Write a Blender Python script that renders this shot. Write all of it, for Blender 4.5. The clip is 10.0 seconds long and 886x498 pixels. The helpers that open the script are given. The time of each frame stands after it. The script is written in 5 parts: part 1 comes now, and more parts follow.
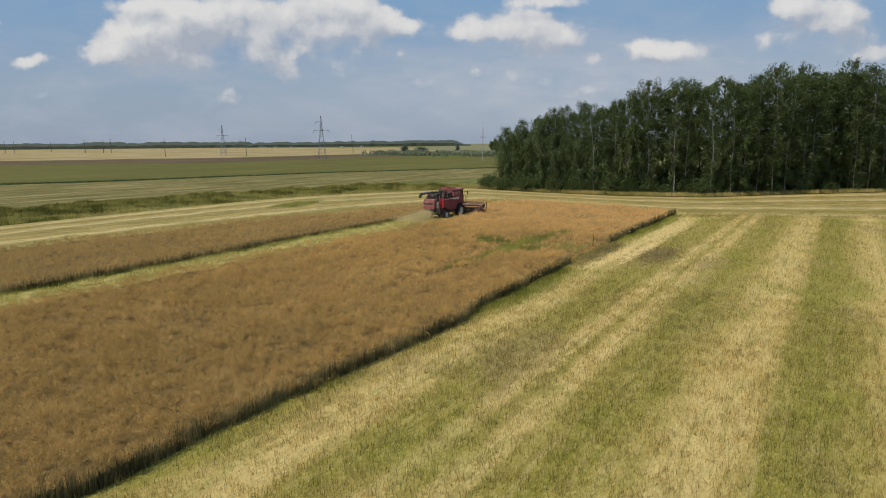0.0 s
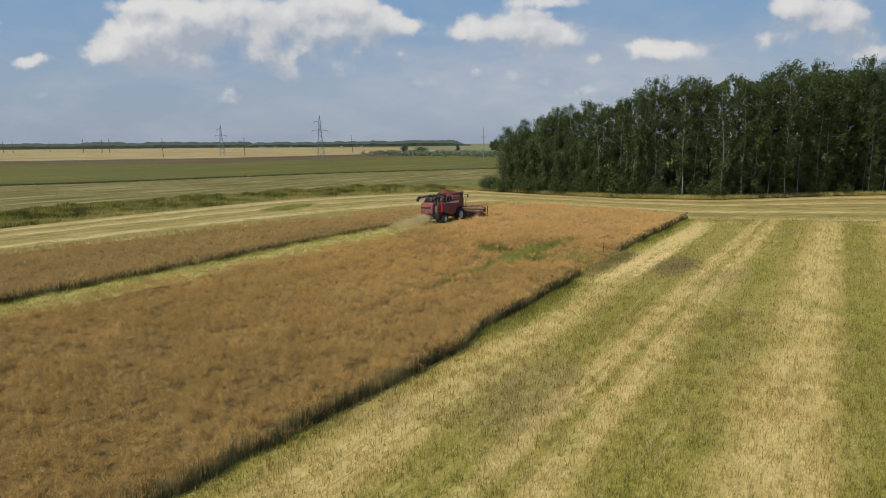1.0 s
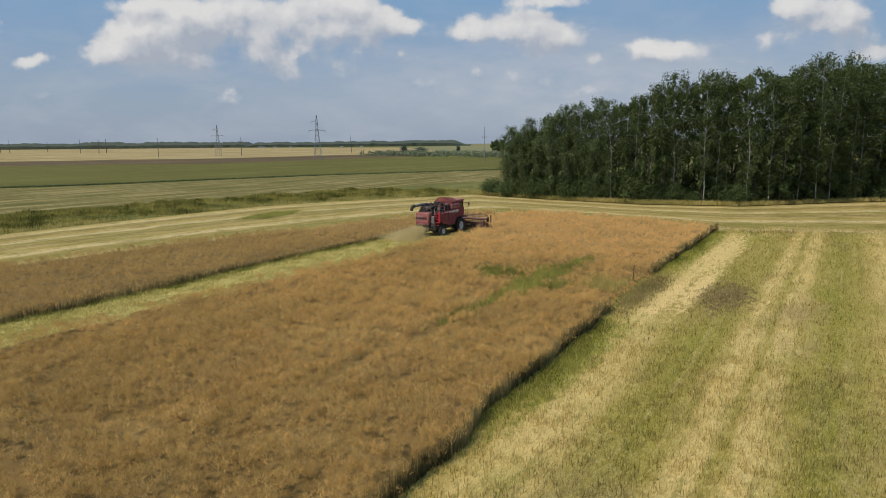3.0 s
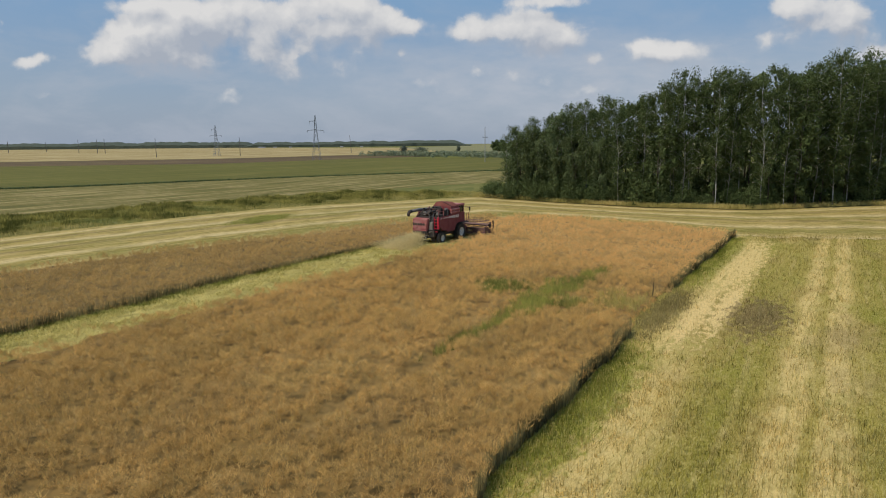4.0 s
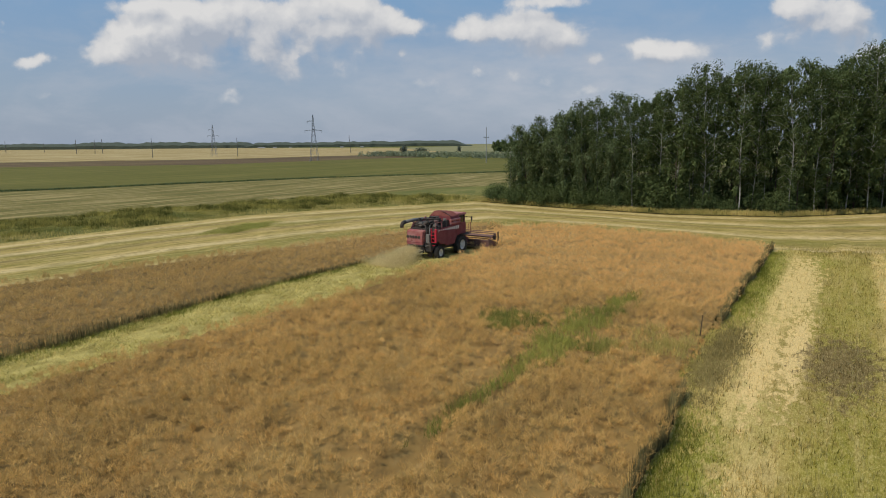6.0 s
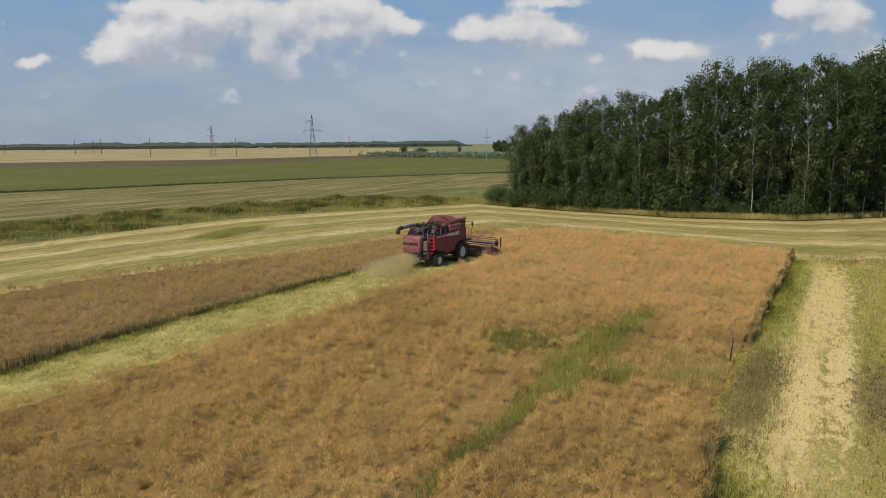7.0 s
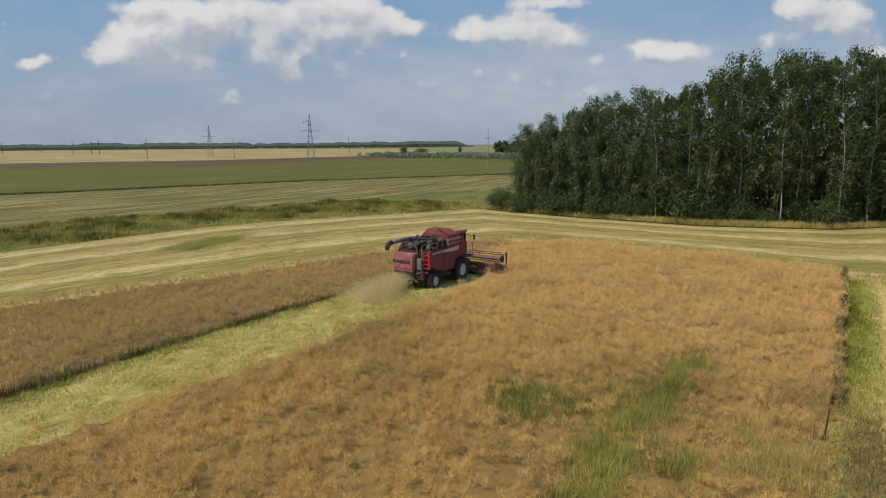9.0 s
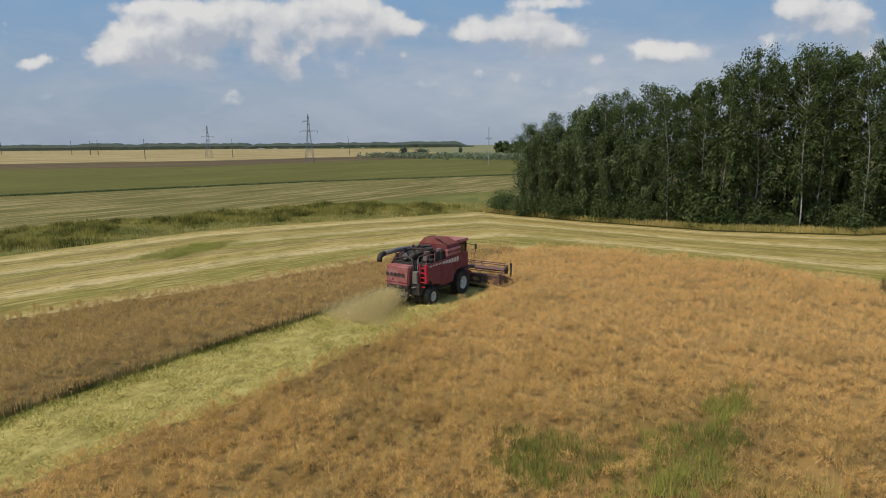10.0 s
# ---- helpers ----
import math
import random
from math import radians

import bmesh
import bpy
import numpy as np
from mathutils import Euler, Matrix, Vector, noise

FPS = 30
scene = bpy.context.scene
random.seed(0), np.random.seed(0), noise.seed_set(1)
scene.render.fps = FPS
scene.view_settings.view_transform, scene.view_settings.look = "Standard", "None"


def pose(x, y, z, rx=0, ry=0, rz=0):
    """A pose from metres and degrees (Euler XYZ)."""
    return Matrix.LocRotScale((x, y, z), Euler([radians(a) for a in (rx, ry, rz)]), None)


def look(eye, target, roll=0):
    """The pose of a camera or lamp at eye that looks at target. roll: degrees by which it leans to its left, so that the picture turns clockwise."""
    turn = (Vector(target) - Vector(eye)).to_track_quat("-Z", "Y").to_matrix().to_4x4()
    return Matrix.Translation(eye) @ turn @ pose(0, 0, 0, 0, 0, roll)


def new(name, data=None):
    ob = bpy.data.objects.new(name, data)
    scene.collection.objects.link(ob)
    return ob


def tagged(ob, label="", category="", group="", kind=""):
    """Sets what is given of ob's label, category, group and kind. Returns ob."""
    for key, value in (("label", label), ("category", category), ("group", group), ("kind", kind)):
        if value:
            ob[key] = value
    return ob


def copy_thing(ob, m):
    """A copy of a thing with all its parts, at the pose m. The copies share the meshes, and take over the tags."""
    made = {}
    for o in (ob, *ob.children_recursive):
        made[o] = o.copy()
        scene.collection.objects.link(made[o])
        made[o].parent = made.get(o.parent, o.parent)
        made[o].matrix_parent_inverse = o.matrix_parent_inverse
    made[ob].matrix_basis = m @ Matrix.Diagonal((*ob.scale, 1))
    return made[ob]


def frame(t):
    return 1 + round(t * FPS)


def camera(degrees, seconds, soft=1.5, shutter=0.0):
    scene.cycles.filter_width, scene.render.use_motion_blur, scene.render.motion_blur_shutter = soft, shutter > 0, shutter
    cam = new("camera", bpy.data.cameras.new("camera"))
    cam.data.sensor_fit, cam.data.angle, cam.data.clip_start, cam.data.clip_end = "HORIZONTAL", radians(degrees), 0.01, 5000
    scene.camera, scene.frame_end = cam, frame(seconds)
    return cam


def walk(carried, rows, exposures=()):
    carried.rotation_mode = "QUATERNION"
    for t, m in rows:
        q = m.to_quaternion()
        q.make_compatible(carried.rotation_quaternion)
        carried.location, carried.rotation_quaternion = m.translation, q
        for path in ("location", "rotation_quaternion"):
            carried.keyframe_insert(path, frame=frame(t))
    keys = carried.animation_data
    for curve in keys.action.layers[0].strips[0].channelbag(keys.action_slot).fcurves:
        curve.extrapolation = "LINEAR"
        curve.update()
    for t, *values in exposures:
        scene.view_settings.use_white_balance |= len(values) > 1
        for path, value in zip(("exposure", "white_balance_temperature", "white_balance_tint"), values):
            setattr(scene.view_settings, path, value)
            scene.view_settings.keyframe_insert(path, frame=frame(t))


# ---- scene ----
cam = camera(72.1, 10.0, soft=1.0)
ROWS = [
    (0, 0.414, 0.348, 9.754, -9.882, 0.541, 33.076),
    (0.5, -0.626, 2.109, 9.796, -9.886, 0.542, 33.087),
    (1, -1.757, 4.014, 9.836, -9.889, 0.543, 33.098),
    (1.5, -2.943, 5.999, 9.872, -9.890, 0.543, 33.110),
    (2, -4.155, 8.012, 9.907, -9.891, 0.544, 33.123),
    (2.5, -5.367, 10.015, 9.939, -9.892, 0.544, 33.135),
    (4, -8.847, 15.703, 10.021, -9.886, 0.546, 33.175),
    (4.5, -9.925, 17.452, 10.044, -9.883, 0.546, 33.190),
    (5, -10.956, 19.126, 10.064, -9.878, 0.547, 33.204),
    (5.5, -11.945, 20.733, 10.082, -9.873, 0.548, 33.219),
    (7, -14.732, 25.302, 10.120, -9.851, 0.549, 33.265),
    (7.5, -15.640, 26.806, 10.128, -9.842, 0.550, 33.281),
    (8, -16.561, 28.337, 10.134, -9.832, 0.550, 33.298),
    (8.5, -17.513, 29.919, 10.138, -9.821, 0.551, 33.315),
    (9, -18.513, 31.574, 10.138, -9.809, 0.551, 33.332),
    (9.5, -19.580, 33.322, 10.137, -9.796, 0.552, 33.350),
    (10, -20.733, 35.181, 10.133, -9.783, 0.553, 33.368),
]
walk(cam, [(t, pose(x, y, z, 90 + pitch, roll, yaw)) for t, x, y, z, pitch, roll, yaw in ROWS])

# ---- world and sun ----
SUN_EL, SUN_AZ = 54.0, 214.0     # degrees; azimuth clockwise from +y


def link(tree, a, b):
    tree.links.new(a, b)


def math_node(tree, op, a, b=None, c=None, clamp=False):
    n = tree.nodes.new("ShaderNodeMath")
    n.operation, n.use_clamp = op, clamp
    for i, v in enumerate((a, b, c)):
        if v is None:
            continue
        if isinstance(v, (int, float)):
            n.inputs[i].default_value = v
        else:
            link(tree, v, n.inputs[i])
    return n.outputs[0]


def vec_node(tree, op, a, b=None, c=None):
    n = tree.nodes.new("ShaderNodeVectorMath")
    n.operation = op
    for i, v in enumerate((a, b, c)):
        if v is None:
            continue
        if isinstance(v, (tuple, list)):
            n.inputs[i].default_value = v
        else:
            link(tree, v, n.inputs[i])
    return n.outputs["Value"] if op in ("LENGTH", "DOT_PRODUCT") else n.outputs[0]


def noise_node(tree, vec, scale, detail=4.0, rough=0.55, distort=0.0):
    n = tree.nodes.new("ShaderNodeTexNoise")
    n.inputs["Scale"].default_value, n.inputs["Detail"].default_value = scale, detail
    n.inputs["Roughness"].default_value, n.inputs["Distortion"].default_value = rough, distort
    if vec is not None:
        link(tree, vec, n.inputs["Vector"])
    return n.outputs["Fac"]


def map_range(tree, v, a, b, c=0.0, d=1.0, smooth=False):
    n = tree.nodes.new("ShaderNodeMapRange")
    n.interpolation_type = "SMOOTHSTEP" if smooth else "LINEAR"
    for i, x in zip((1, 2, 3, 4), (a, b, c, d)):
        n.inputs[i].default_value = x
    link(tree, v, n.inputs[0])
    return n.outputs[0]


def mix_col(tree, fac, a, b, blend="MIX"):
    n = tree.nodes.new("ShaderNodeMix")
    n.data_type, n.blend_type, n.clamp_factor = "RGBA", blend, True
    for s, v in ((n.inputs[0], fac), (n.inputs[6], a), (n.inputs[7], b)):
        if isinstance(v, (int, float)):
            s.default_value = v
        elif isinstance(v, (tuple, list)):
            s.default_value = (*v[:3], 1.0)
        else:
            link(tree, v, s)
    return n.outputs[2]


def ramp(tree, fac, stops, interp="LINEAR"):
    n = tree.nodes.new("ShaderNodeValToRGB")
    n.color_ramp.interpolation = interp
    e = n.color_ramp.elements
    while len(e) < len(stops):
        e.new(0.5)
    for el, (p, c) in zip(e, stops):
        el.position, el.color = p, (*c, 1.0)
    link(tree, fac, n.inputs[0])
    return n.outputs[0]


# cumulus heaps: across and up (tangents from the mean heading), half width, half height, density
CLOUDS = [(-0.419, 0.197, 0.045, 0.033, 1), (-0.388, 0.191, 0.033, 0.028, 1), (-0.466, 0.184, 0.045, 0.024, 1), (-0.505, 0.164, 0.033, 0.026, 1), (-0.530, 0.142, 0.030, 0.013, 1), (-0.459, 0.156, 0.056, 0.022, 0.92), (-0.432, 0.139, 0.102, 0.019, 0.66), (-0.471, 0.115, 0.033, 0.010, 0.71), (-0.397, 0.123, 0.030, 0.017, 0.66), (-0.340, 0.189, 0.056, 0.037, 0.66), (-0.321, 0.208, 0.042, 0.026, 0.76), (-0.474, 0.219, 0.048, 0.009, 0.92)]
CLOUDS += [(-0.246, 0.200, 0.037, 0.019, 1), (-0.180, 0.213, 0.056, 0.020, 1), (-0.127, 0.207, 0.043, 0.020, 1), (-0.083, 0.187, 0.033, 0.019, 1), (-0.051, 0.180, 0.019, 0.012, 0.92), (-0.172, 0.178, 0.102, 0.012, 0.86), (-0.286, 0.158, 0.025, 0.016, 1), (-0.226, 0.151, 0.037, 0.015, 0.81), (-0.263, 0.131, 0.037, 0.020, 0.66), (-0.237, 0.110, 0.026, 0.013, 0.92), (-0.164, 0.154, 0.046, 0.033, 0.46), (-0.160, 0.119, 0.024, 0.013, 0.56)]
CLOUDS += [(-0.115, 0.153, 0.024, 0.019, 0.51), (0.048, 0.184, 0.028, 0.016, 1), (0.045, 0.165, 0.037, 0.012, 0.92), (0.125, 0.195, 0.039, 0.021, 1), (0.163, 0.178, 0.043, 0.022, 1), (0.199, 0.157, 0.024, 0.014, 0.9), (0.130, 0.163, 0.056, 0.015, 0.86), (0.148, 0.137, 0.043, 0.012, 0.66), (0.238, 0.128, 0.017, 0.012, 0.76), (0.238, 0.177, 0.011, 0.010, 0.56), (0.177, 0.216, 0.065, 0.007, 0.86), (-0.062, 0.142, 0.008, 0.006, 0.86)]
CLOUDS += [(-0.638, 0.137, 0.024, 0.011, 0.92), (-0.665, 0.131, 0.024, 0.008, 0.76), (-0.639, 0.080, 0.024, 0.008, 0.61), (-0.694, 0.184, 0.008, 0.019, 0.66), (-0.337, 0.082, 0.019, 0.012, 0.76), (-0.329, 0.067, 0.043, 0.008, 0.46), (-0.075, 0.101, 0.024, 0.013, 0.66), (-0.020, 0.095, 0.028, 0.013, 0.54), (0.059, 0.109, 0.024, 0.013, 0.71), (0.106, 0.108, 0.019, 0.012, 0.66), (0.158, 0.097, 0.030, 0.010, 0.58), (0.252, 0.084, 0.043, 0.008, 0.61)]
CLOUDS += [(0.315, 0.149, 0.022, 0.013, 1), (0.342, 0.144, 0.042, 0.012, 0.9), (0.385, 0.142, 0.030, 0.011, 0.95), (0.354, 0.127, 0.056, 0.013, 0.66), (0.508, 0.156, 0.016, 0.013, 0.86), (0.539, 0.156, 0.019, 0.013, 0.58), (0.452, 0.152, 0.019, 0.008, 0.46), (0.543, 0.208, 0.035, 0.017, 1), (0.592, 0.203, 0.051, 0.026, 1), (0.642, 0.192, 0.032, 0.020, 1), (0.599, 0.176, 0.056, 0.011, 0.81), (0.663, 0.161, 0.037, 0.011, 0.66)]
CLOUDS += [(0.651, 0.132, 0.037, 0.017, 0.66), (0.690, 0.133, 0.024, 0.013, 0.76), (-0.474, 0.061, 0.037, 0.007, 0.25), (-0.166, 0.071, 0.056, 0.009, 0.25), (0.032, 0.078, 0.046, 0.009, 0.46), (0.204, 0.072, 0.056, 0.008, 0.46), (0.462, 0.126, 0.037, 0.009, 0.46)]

world = bpy.data.worlds.new("summer_sky")
scene.world = world
world.use_nodes = True
wt = world.node_tree
wt.nodes.clear()
sky = wt.nodes.new("ShaderNodeTexSky")
sky.sky_type, sky.sun_disc = "NISHITA", False
sky.sun_elevation, sky.sun_rotation = radians(SUN_EL), radians(SUN_AZ)
sky.air_density, sky.dust_density, sky.ozone_density = 1.0, 0.8, 1.2
coord = wt.nodes.new("ShaderNodeTexCoord").outputs["Generated"]
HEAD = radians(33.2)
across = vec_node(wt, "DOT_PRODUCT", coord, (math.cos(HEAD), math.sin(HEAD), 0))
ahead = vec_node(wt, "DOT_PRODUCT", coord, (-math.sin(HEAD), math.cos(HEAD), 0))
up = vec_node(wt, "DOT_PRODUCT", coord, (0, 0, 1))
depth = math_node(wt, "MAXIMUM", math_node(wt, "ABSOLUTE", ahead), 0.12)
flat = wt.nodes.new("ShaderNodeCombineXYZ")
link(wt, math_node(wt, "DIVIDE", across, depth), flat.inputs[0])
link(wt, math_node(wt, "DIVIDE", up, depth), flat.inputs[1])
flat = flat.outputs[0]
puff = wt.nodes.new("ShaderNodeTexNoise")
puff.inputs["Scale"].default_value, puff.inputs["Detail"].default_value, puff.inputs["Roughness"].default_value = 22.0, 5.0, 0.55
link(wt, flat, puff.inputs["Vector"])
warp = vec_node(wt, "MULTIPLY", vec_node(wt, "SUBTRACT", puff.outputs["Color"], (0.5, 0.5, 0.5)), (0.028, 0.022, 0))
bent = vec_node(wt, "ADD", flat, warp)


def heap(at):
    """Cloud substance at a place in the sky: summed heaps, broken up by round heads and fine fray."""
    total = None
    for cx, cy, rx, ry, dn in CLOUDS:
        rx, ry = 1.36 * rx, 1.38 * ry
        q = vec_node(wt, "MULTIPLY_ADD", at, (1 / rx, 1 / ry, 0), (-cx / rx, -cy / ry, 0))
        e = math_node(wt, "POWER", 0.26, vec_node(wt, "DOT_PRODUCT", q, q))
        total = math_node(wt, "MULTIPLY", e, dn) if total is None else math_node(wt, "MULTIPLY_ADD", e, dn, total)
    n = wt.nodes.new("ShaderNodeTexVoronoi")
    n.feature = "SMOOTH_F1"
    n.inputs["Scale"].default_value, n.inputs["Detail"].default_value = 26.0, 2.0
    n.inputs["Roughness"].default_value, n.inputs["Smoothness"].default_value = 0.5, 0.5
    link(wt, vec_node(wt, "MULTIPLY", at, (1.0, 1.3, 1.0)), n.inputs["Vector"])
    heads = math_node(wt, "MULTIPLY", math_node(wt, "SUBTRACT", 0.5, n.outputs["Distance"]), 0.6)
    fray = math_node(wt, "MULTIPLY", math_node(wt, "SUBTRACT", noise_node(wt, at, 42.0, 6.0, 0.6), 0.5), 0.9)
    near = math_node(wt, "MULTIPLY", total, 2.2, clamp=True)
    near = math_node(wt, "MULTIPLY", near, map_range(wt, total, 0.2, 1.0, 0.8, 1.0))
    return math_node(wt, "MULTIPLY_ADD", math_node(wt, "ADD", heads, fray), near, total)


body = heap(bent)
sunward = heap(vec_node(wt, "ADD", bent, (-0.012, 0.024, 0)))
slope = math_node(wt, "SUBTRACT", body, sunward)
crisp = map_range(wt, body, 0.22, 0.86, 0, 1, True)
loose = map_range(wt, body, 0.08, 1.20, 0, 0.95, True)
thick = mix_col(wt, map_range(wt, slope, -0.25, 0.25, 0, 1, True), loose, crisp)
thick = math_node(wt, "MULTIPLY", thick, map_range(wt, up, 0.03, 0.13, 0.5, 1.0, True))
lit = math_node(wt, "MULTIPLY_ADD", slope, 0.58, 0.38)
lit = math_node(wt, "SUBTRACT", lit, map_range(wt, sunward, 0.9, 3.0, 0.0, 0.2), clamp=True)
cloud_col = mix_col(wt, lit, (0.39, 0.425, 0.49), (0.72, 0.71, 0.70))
veil_map = vec_node(wt, "MULTIPLY", flat, (1.0, 2.6, 1.0))
veil = map_range(wt, noise_node(wt, veil_map, 5.5, 7.0, 0.6, 0.3), 0.42, 0.68, 0.0, 0.42, True)
veil = math_node(wt, "MULTIPLY", veil, map_range(wt, up, 0.10, 0.22, 1.0, 0.35, True))
sky_part = vec_node(wt, "MULTIPLY", sky.outputs[0], (0.085, 0.085, 0.085))
low = map_range(wt, up, 0.0, 0.16, 0.62, 0.0, True)
sky_part = mix_col(wt, 0.62, sky_part, (0.245, 0.35, 0.515))
sky_part = mix_col(wt, map_range(wt, up, 0.10, 0.24, 0.0, 0.75, True), sky_part, (0.195, 0.355, 0.56))
sky_part = mix_col(wt, low, sky_part, (0.30, 0.355, 0.45))
sky_part = mix_col(wt, veil, sky_part, (0.42, 0.46, 0.53))
spot = vec_node(wt, "LENGTH", vec_node(wt, "MULTIPLY_ADD", flat, (1 / 0.55, 1 / 0.10, 0), (-0.22 / 0.55, -0.09 / 0.10, 0)))
haze = math_node(wt, "MULTIPLY", map_range(wt, spot, 0.1, 1.2, 0.75, 0.0, True), map_range(wt, noise_node(wt, veil_map, 14.0, 5.0, 0.55), 0.35, 0.65, 0.45, 1.0))
sky_part = mix_col(wt, haze, sky_part, (0.46, 0.495, 0.56))
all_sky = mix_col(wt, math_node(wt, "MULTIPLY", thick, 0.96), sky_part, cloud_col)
bg = wt.nodes.new("ShaderNodeBackground")
bg.inputs["Strength"].default_value = 1.0
link(wt, all_sky, bg.inputs["Color"])
wo = wt.nodes.new("ShaderNodeOutputWorld")
link(wt, bg.outputs[0], wo.inputs["Surface"])

sun = new("sun", bpy.data.lights.new("sun", "SUN"))
sun.data.energy, sun.data.angle, sun.data.color = 3.4, radians(0.55), (1.0, 0.92, 0.79)
az, el = radians(SUN_AZ), radians(SUN_EL)
sun.matrix_world = look((0, 0, 60), Vector((0, 0, 60)) - Vector((math.sin(az) * math.cos(el), math.cos(az) * math.cos(el), math.sin(el))))


# ---- materials ----
def shader(name, rough=0.85, metal=0.0, spec=0.08):
    m = bpy.data.materials.new(name)
    m.use_nodes = True
    t = m.node_tree
    b = t.nodes["Principled BSDF"]
    b.inputs["Roughness"].default_value, b.inputs["Metallic"].default_value = rough, metal
    b.inputs["Specular IOR Level"].default_value = spec
    pos = t.nodes.new("ShaderNodeTexCoord").outputs["Object"]
    return m, t, b, pos


def bump(t, b, height, strength, distance):
    n = t.nodes.new("ShaderNodeBump")
    n.inputs["Strength"].default_value, n.inputs["Distance"].default_value = strength, distance
    link(t, height, n.inputs["Height"])
    link(t, n.outputs[0], b.inputs["Normal"])


def island(t):
    return t.nodes.new("ShaderNodeNewGeometry").outputs["Random Per Island"]


def level_normal(t, b, share):
    """Fine growth lights as a canopy: normals lean towards the sky."""
    n = t.nodes.new("ShaderNodeNewGeometry").outputs["Normal"]
    v = vec_node(t, "ADD", vec_node(t, "MULTIPLY", n, (1 - share,) * 3), (0, 0, share))
    link(t, vec_node(t, "NORMALIZE", v), b.inputs["Normal"])


def see_through(t, b, col, share):
    """Lets part of the light pass a thin leaf or stalk."""
    tr = t.nodes.new("ShaderNodeBsdfTranslucent")
    link(t, col, tr.inputs["Color"])
    mx = t.nodes.new("ShaderNodeMixShader")
    mx.inputs[0].default_value = share
    link(t, b.outputs[0], mx.inputs[1])
    link(t, tr.outputs[0], mx.inputs[2])
    link(t, mx.outputs[0], t.nodes["Material Output"].inputs["Surface"])


def field_mat(name, stops, scale, stretch=(1, 1, 1), fine=9.0, rough=0.9, relief=0.05, gain=0.70):
    """Earth, straw and grass: two scales of noise through a colour ramp."""
    m, t, b, pos = shader(name, rough)
    p = vec_node(t, "MULTIPLY", pos, stretch)
    big = noise_node(t, p, scale, 8.0, 0.68)
    small = noise_node(t, pos, fine, 4.0, 0.7)
    v = math_node(t, "ADD", math_node(t, "MULTIPLY", big, 0.8), math_node(t, "MULTIPLY", small, 0.2))
    link(t, ramp(t, map_range(t, v, 0.3, 0.7), [(q, tuple(gain * k for k in c)) for q, c in stops]), b.inputs["Base Color"])
    bump(t, b, small, 0.6, relief)
    return m


STRAW, PALE, OLIVE, GREEN = (0.50, 0.40, 0.145), (0.62, 0.50, 0.215), (0.37, 0.315, 0.085), (0.265, 0.25, 0.045)


